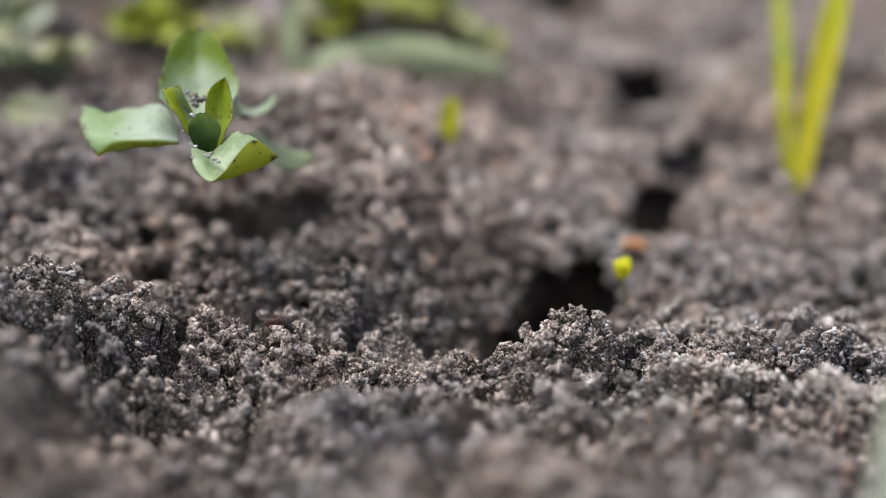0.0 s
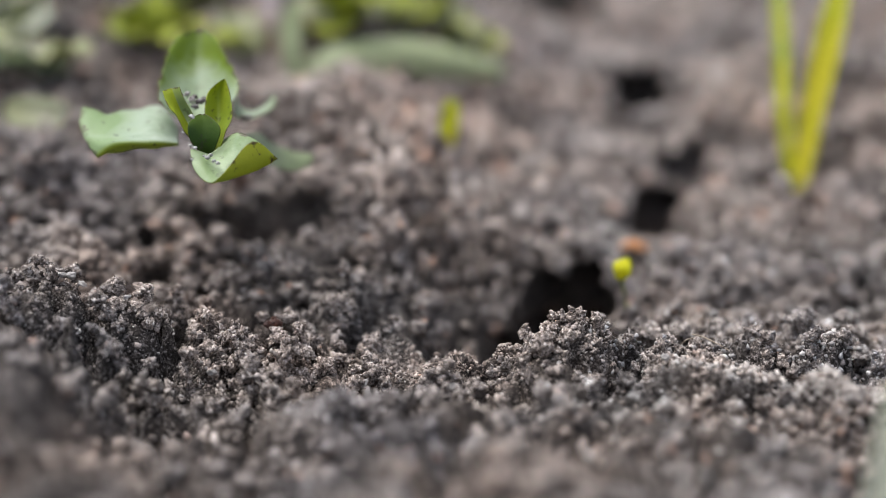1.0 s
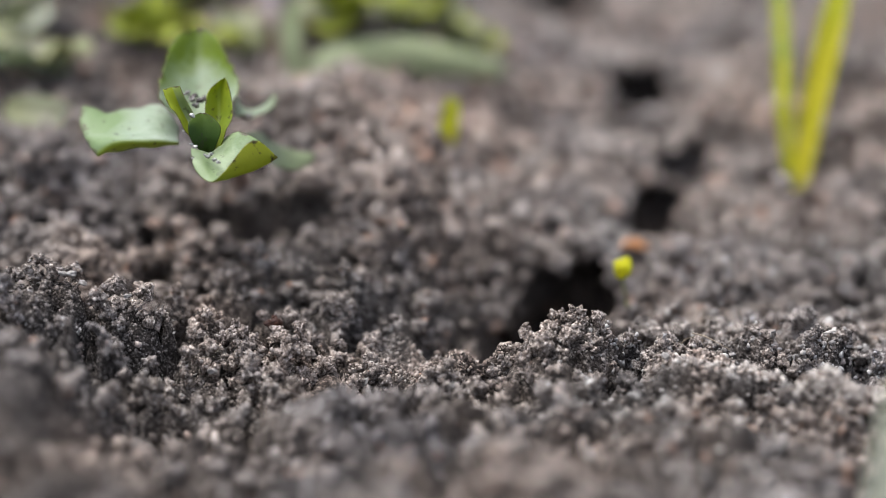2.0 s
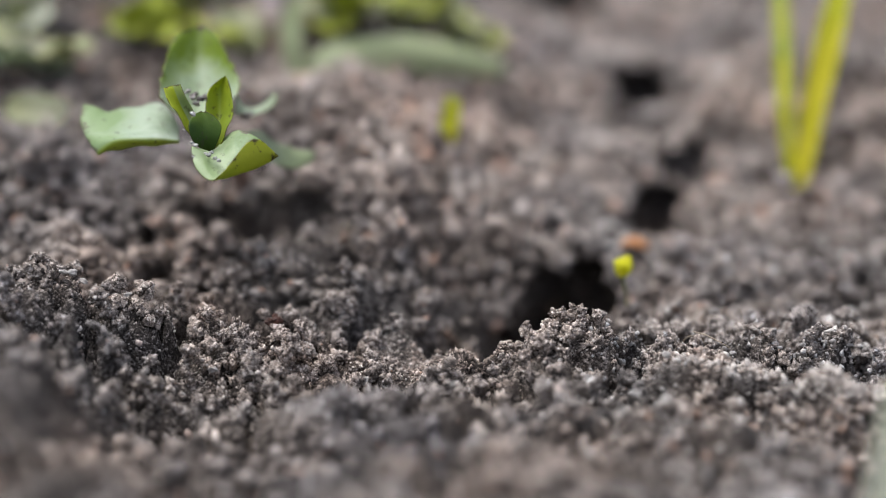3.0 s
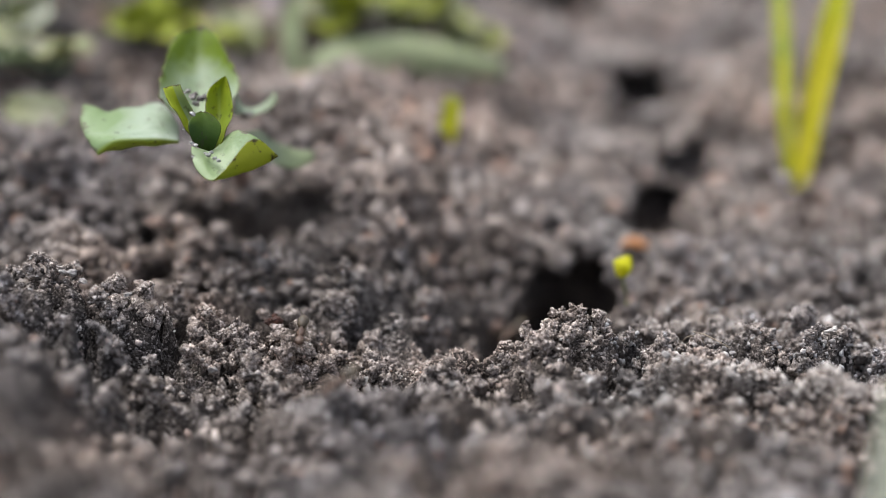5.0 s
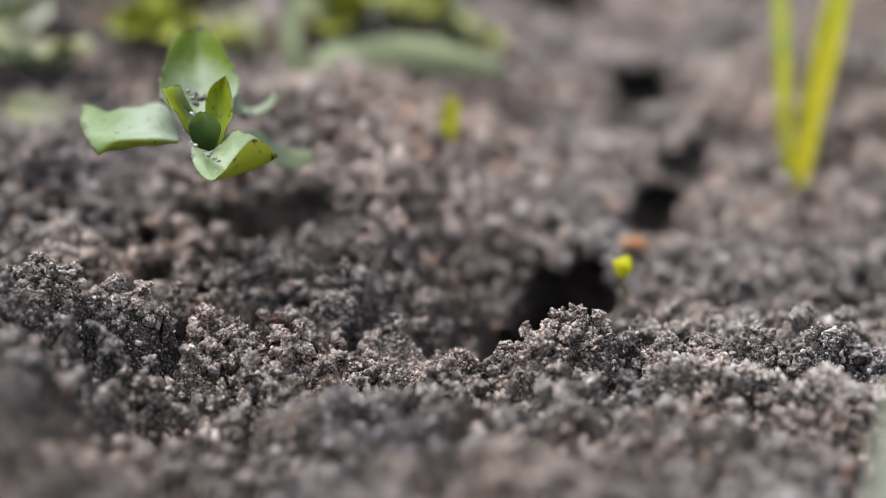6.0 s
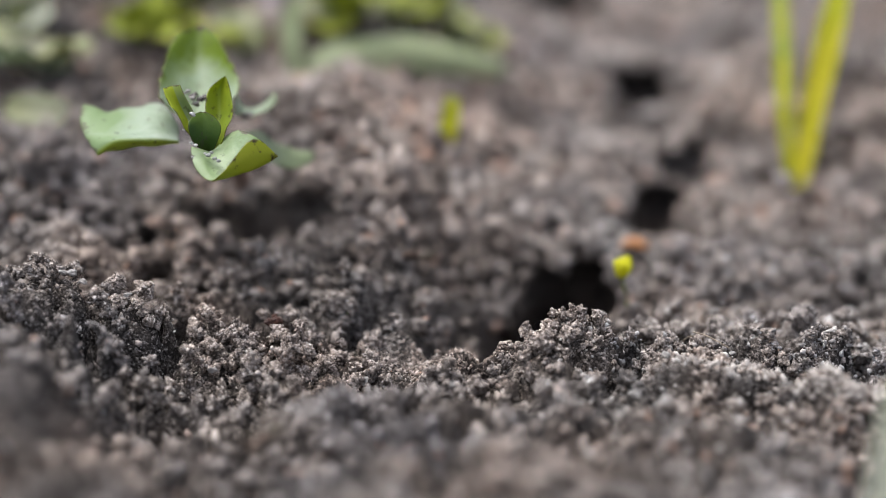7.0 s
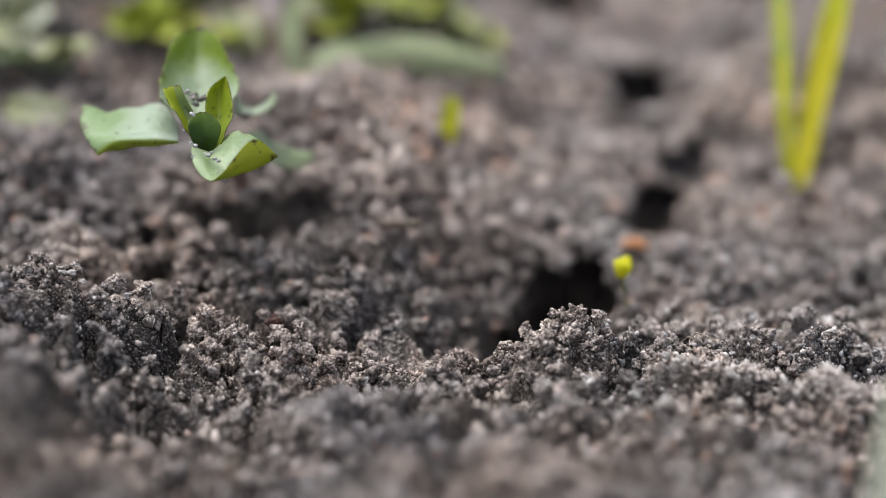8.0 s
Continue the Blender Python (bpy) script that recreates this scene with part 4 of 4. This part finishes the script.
def low_leaf():
    o = (-49.5, 272.4, height(-49.5, 272.4) - 0.4)
    ob = thing("weed", *o, "pale low weed with one leaf spread on the soil", "weed", "weeds in the background")
    part("leaf", leaf_bm(rel([o, (-51.7, 272.0, 15.8), (-55.0, 271.8, 16.4), (-58.5, 271.2, 16.2)], o), (0, 0.6, 0.8), 2.3, 0.25, 0.55, seed=74, wave=0.1), [LEAF_PALE] * 2, ob)
    part("stem", tube_bm([(0.3, 0, -2), (0.1, 0, 0), (-1, 0, 0.9)], (0.6, 0.5, 0.4)), PURPLE, ob, "thin reddish stalk")


low_leaf()


def stalk():
    o = (-25.6, 299.0, 19.5)
    ob = part("dry_stalk", tube_bm([(0, 0, 0), (0.9, 1.6, 5.5), (1.8, 3.6, 11), (2.2, 6, 18)], (2.0, 1.9, 1.8, 1.6)), PURPLE)
    ob.matrix_basis = pose(o[0] * MM, o[1] * MM, o[2] * MM)
    tagged(ob, "purplish upright plant stalk", "stalk")


stalk()


def husk():
    x, y = -19.3, 226.0
    z = float(standing(x, y))
    ob = thing("seed_husk", x, y, z, "rust-brown crumpled seed husk lying on the crumbs", "husk")
    for k, (px, py, pz, a, b, c) in enumerate([(-0.8, 0, 0.3, 0.9, 0.6, 0.45), (0.3, -0.2, 0.55, 0.8, 0.55, 0.5), (1.1, 0.2, 0.4, 0.6, 0.5, 0.35), (0.1, 0.3, 0.95, 0.45, 0.4, 0.35)]):
        part("flake", blob_bm(a * 0.6, b * 0.7, c * 0.9, (px * 0.6, py, pz), 0.9, 2.4, k + 40, 3), RUST, ob)


def footing(x, y):
    """The height at which an ant or a scrap lies: the mean of the crumbs round it."""
    a = np.array([x + 1.3 * math.cos(k) for k in range(6)] + [x])
    b = np.array([y + 1.3 * math.sin(k) for k in range(6)] + [y])
    z = np.sort(lie(a, b) + rough(a, b))
    return float(z[-3:].mean() + 1.9 * loose(a, b).mean())


def standing(x, y):
    """The height on which an ant stands: the ground, or the crumbs heaped on it."""
    near_by = np.hypot(spots[:, 0] - x, spots[:, 1] - y) < 2.4
    tops = np.sort((spots[:, 2] + 0.8 * radii)[near_by])[-4:]
    return max(footing(x, y) + 0.3, float(tops.mean()) + 0.15 if len(tops) == 4 else -99.0)


husk()


def pebble(x, y, r, seed):
    """A pale sand pebble, rounded and a little flat."""
    ob = part("pebble", blob_bm(r * 1.15, r, r * 0.6, (0, 0, 0), 0.9, 1.5, seed, 3), PALE_STONE)
    ob.matrix_basis = pose(x * MM, y * MM, (footing(x, y) + 0.1 * r) * MM, seed * 11 % 40, seed * 17 % 30, seed * 53 % 360)
    tagged(ob, "small pale quartz pebble resting on soil crumbs", "pebble", "pale pebbles on the soil")


for seed, (x, y, r) in enumerate([(-41.5, 222.8, 0.5), (-42.6, 223.0, 0.4), (-40.4, 222.8, 0.45), (-25.7, 218.5, 0.45), (-35.4, 222.5, 0.4), (-8.8, 220.0, 0.42), (37.2, 218.2, 0.5), (24.7, 216.8, 0.4), (37.4, 211.5, 0.45), (20.9, 209.8, 0.5), (32.6, 236.8, 0.5), (1.2, 216.0, 0.45)]):
    pebble(x, y, r, seed)


def fibre(pts, r):
    """A fine root hair caught between the crumbs."""
    x, y = pts[0][0], pts[0][1]
    ob = part("root_fibre", tube_bm([(a - x, b - y, c - pts[0][2]) for a, b, c in pts], (r, r * 1.1, r * 0.6), 6, 14), STRAW)
    ob.matrix_basis = pose(x * MM, y * MM, (footing(x, y) + pts[0][2]) * MM)
    tagged(ob, "thin tan root fibre lying across soil crumbs", "fibre", "root fibres on the soil")


fibre([(28.4, 223.6, 0.9), (29.6, 222.6, 0.9), (30.8, 221.5, 0.6), (32.2, 220.4, 0.1)], 0.07)
fibre([(27.2, 225.0, 0.2), (27.9, 224.7, 1.3), (29.1, 224.5, 1.5), (30.0, 224.4, 0.5)], 0.06)

# ---- ants ----
GROWN = 1.03
HIPS = [(0.55, 58), (0.2, 92), (-0.15, 130)]


def ant(label):
    """An ant of about four millimetres that faces along x, its feet at z = 0."""
    ob = thing("ant", 0, 0, 0, label, "ant", "ants of the burrow")
    head = part("head", blob_bm(0.66, 0.56, 0.48, (1.55, 0, 1.1), 0.08, 2, 1), CHITIN_RED, ob, "reddish brown head")
    for s in (1, -1):
        part("antenna", tube_bm([(1.9, 0.25 * s, 1.25), (2.2, 0.75 * s, 1.85), (2.45, 1.0 * s, 2.0), (3.0, 1.15 * s, 1.5), (3.5, 1.2 * s, 1.15)], (0.07, 0.06, 0.06, 0.07), 6, 12), LIMB, head, "tan elbowed antenna")
        part("mandible", tube_bm([(2.05, 0.25 * s, 0.9), (2.3, 0.22 * s, 0.82), (2.42, 0.04 * s, 0.8)], (0.12, 0.1, 0.03), 6, 5), CHITIN_RED, head)
        part("eye", blob_bm(0.11, 0.06, 0.11, (1.62, 0.46 * s, 1.2), sub=2), CHITIN, head, "dark eye")
    part("thorax", blob_bm(0.88, 0.40, 0.44, (0.25, 0, 1.18), 0.25, 1.6, 2), CHITIN_RED, ob, "reddish brown thorax")
    part("petiole", blob_bm(0.16, 0.18, 0.3, (-0.68, 0, 1.1), sub=2), CHITIN_RED, ob)
    part("gaster", blob_bm(1.05, 0.64, 0.62, (-1.65, 0, 1.15), 0.05, 1.5, 3), CHITIN, ob, "dark brown glossy gaster")
    legs = []
    for s in (1, -1):
        for x, turn in HIPS:
            a = radians(turn) * s
            c, d = math.cos(a), math.sin(a)
            leg = part("leg", tube_bm([(0, 0, 0), (0.85 * c, 0.85 * d, 0.62), (1.45 * c, 1.45 * d, 0.35), (2.05 * c, 2.05 * d, -0.7), (2.6 * c, 2.6 * d, -1.0)],
                                      (0.085, 0.075, 0.055, 0.04, 0.03), 6, 14), LIMB, ob, "thin tan leg")
            legs.append((leg, x * GROWN, 0.3 * s * GROWN, 1.0 * GROWN))
    for piece in ob.children_recursive:
        piece.data.transform(Matrix.Scale(GROWN, 4))
    return ob, legs


ANTS = [ant("brown ant walking over the soil"), ant("brown ant climbing over soil crumbs"), ant("brown ant coming out of the burrow")]


def trail(walker, rows):
    """Keys an ant along rows of seconds, x, y (mm), with a height where it is inside the burrow or on top of a crumb, and sets its legs stepping."""
    ob, legs = walker
    keyed, ways = [], []
    for i, (t, x, y, *z) in enumerate(rows):
        a, b = rows[max(0, i - 1)], rows[min(len(rows) - 1, i + 1)]
        dx, dy = b[1] - a[1], b[2] - a[2]
        way = ways[-1] if ways and math.hypot(dx, dy) < 0.05 else math.degrees(math.atan2(dy, dx))
        if ways:
            way = ways[-1] + max(-80, min(80, (way - ways[-1] + 180) % 360 - 180))
        ways.append(way)
        c, s = math.cos(radians(way)), math.sin(radians(way))
        pitch = 0 if z else math.degrees(math.atan2(height(x + c * 2, y + s * 2) - height(x - c * 2, y - s * 2), 4.0))
        keyed.append((t, pose(x * MM, y * MM, (z[0] if z else standing(x, y)) * MM, 0, -pitch, way)))
    walk(ob, keyed)
    for i, (leg, x, y, z) in enumerate(legs):
        phase = math.pi * ((i % 3) + (i // 3)) + 0.3 * i
        walk(leg, [(k * 0.1, pose(x * MM, y * MM, z * MM, 0, 0, 20 * math.sin(2 * math.pi * 2.6 * k * 0.1 + phase))) for k in range(81)])


for i in sorted(own):
    crumb = new("soil_crumb", LUMP_MESHES[kinds[i]])
    crumb.parent = ground
    crumb.matrix_basis = Matrix.LocRotScale(Vector(spots[i]) * MM, Matrix(spin[i].tolist()).to_quaternion(), Vector((radii[i],) * 3) * MM)


def motions():
    trail(ANTS[0], [(0, 23, 278, -9), (0.6, 22, 271, -8.5), (1.0, 20.5, 264, -10), (1.5, 18.5, 256, -9.5), (2.1, 11, 243), (2.5, 4.0, 232.5), (2.8, 0.9, 237.2), (3.0, 0.7, 237.0), (3.1, -0.0, 236.1), (3.2, -0.8, 226.2), (3.3, -1.4, 233.6), (3.4, -2.4, 227.9), (3.5, -3.2, 228.0), (3.6, -4.3, 226.9), (3.8, -6.4, 224.5), (3.9, -7.0, 221.2), (4.0, -7.9, 220.7), (4.2, -9.1, 219.4), (4.4, -9.0, 208.1), (4.7, -9.3, 206.2), (5.3, -12.1, 204.4), (5.8, -14.1, 203.3), (6.0, -14.4, 201.5), (6.2, -15.2, 201.7), (6.6, -16.7, 201.8), (7.0, -18.2, 199.2), (7.5, -19.8, 197.0), (8.0, -20.3, 185.6)])
    trail(ANTS[1], [(0.0, 7.0, 257.4), (0.3, 6.7, 257.3), (0.6, 3.8, 256.7), (1.0, -1.0, 253.7), (1.2, -3.0, 250.2), (1.4, -4.3, 245.8, 7.2), (1.7, -4.7, 245.8, 7.4), (2.2, -8.3, 246.0), (2.8, -11.6, 245.3), (3.0, -11.9, 244.2), (3.2, -12.0, 242.3), (3.4, -12.2, 234.8), (3.6, -12.8, 232.0), (3.9, -13.0, 230.5), (4.2, -13.6, 229.6), (4.4, -14.8, 228.6), (4.6, -15.2, 225.3), (4.7, -15.4, 223.7), (5.0, -15.8, 220.5), (5.3, -15.7, 219.5, -5.5), (5.8, -16.4, 224.5, -7), (8.0, -16.6, 225.5, -7)])
    trail(ANTS[2], [(0, 15, 262, -9), (4.5, 14, 258, -9), (5.0, 9, 248.5), (5.4, 4.0, 246.5), (5.8, 0.8, 242.6), (6.0, 0.9, 243.5), (6.2, 0.9, 244.1), (6.4, 0.2, 245.3), (6.7, -1.7, 245.4), (7.0, -3.3, 244.5), (7.2, -4.9, 243.0, 4.4), (7.5, -4.7, 244.2), (8.0, -5.3, 244.2, 7.4)])


motions()
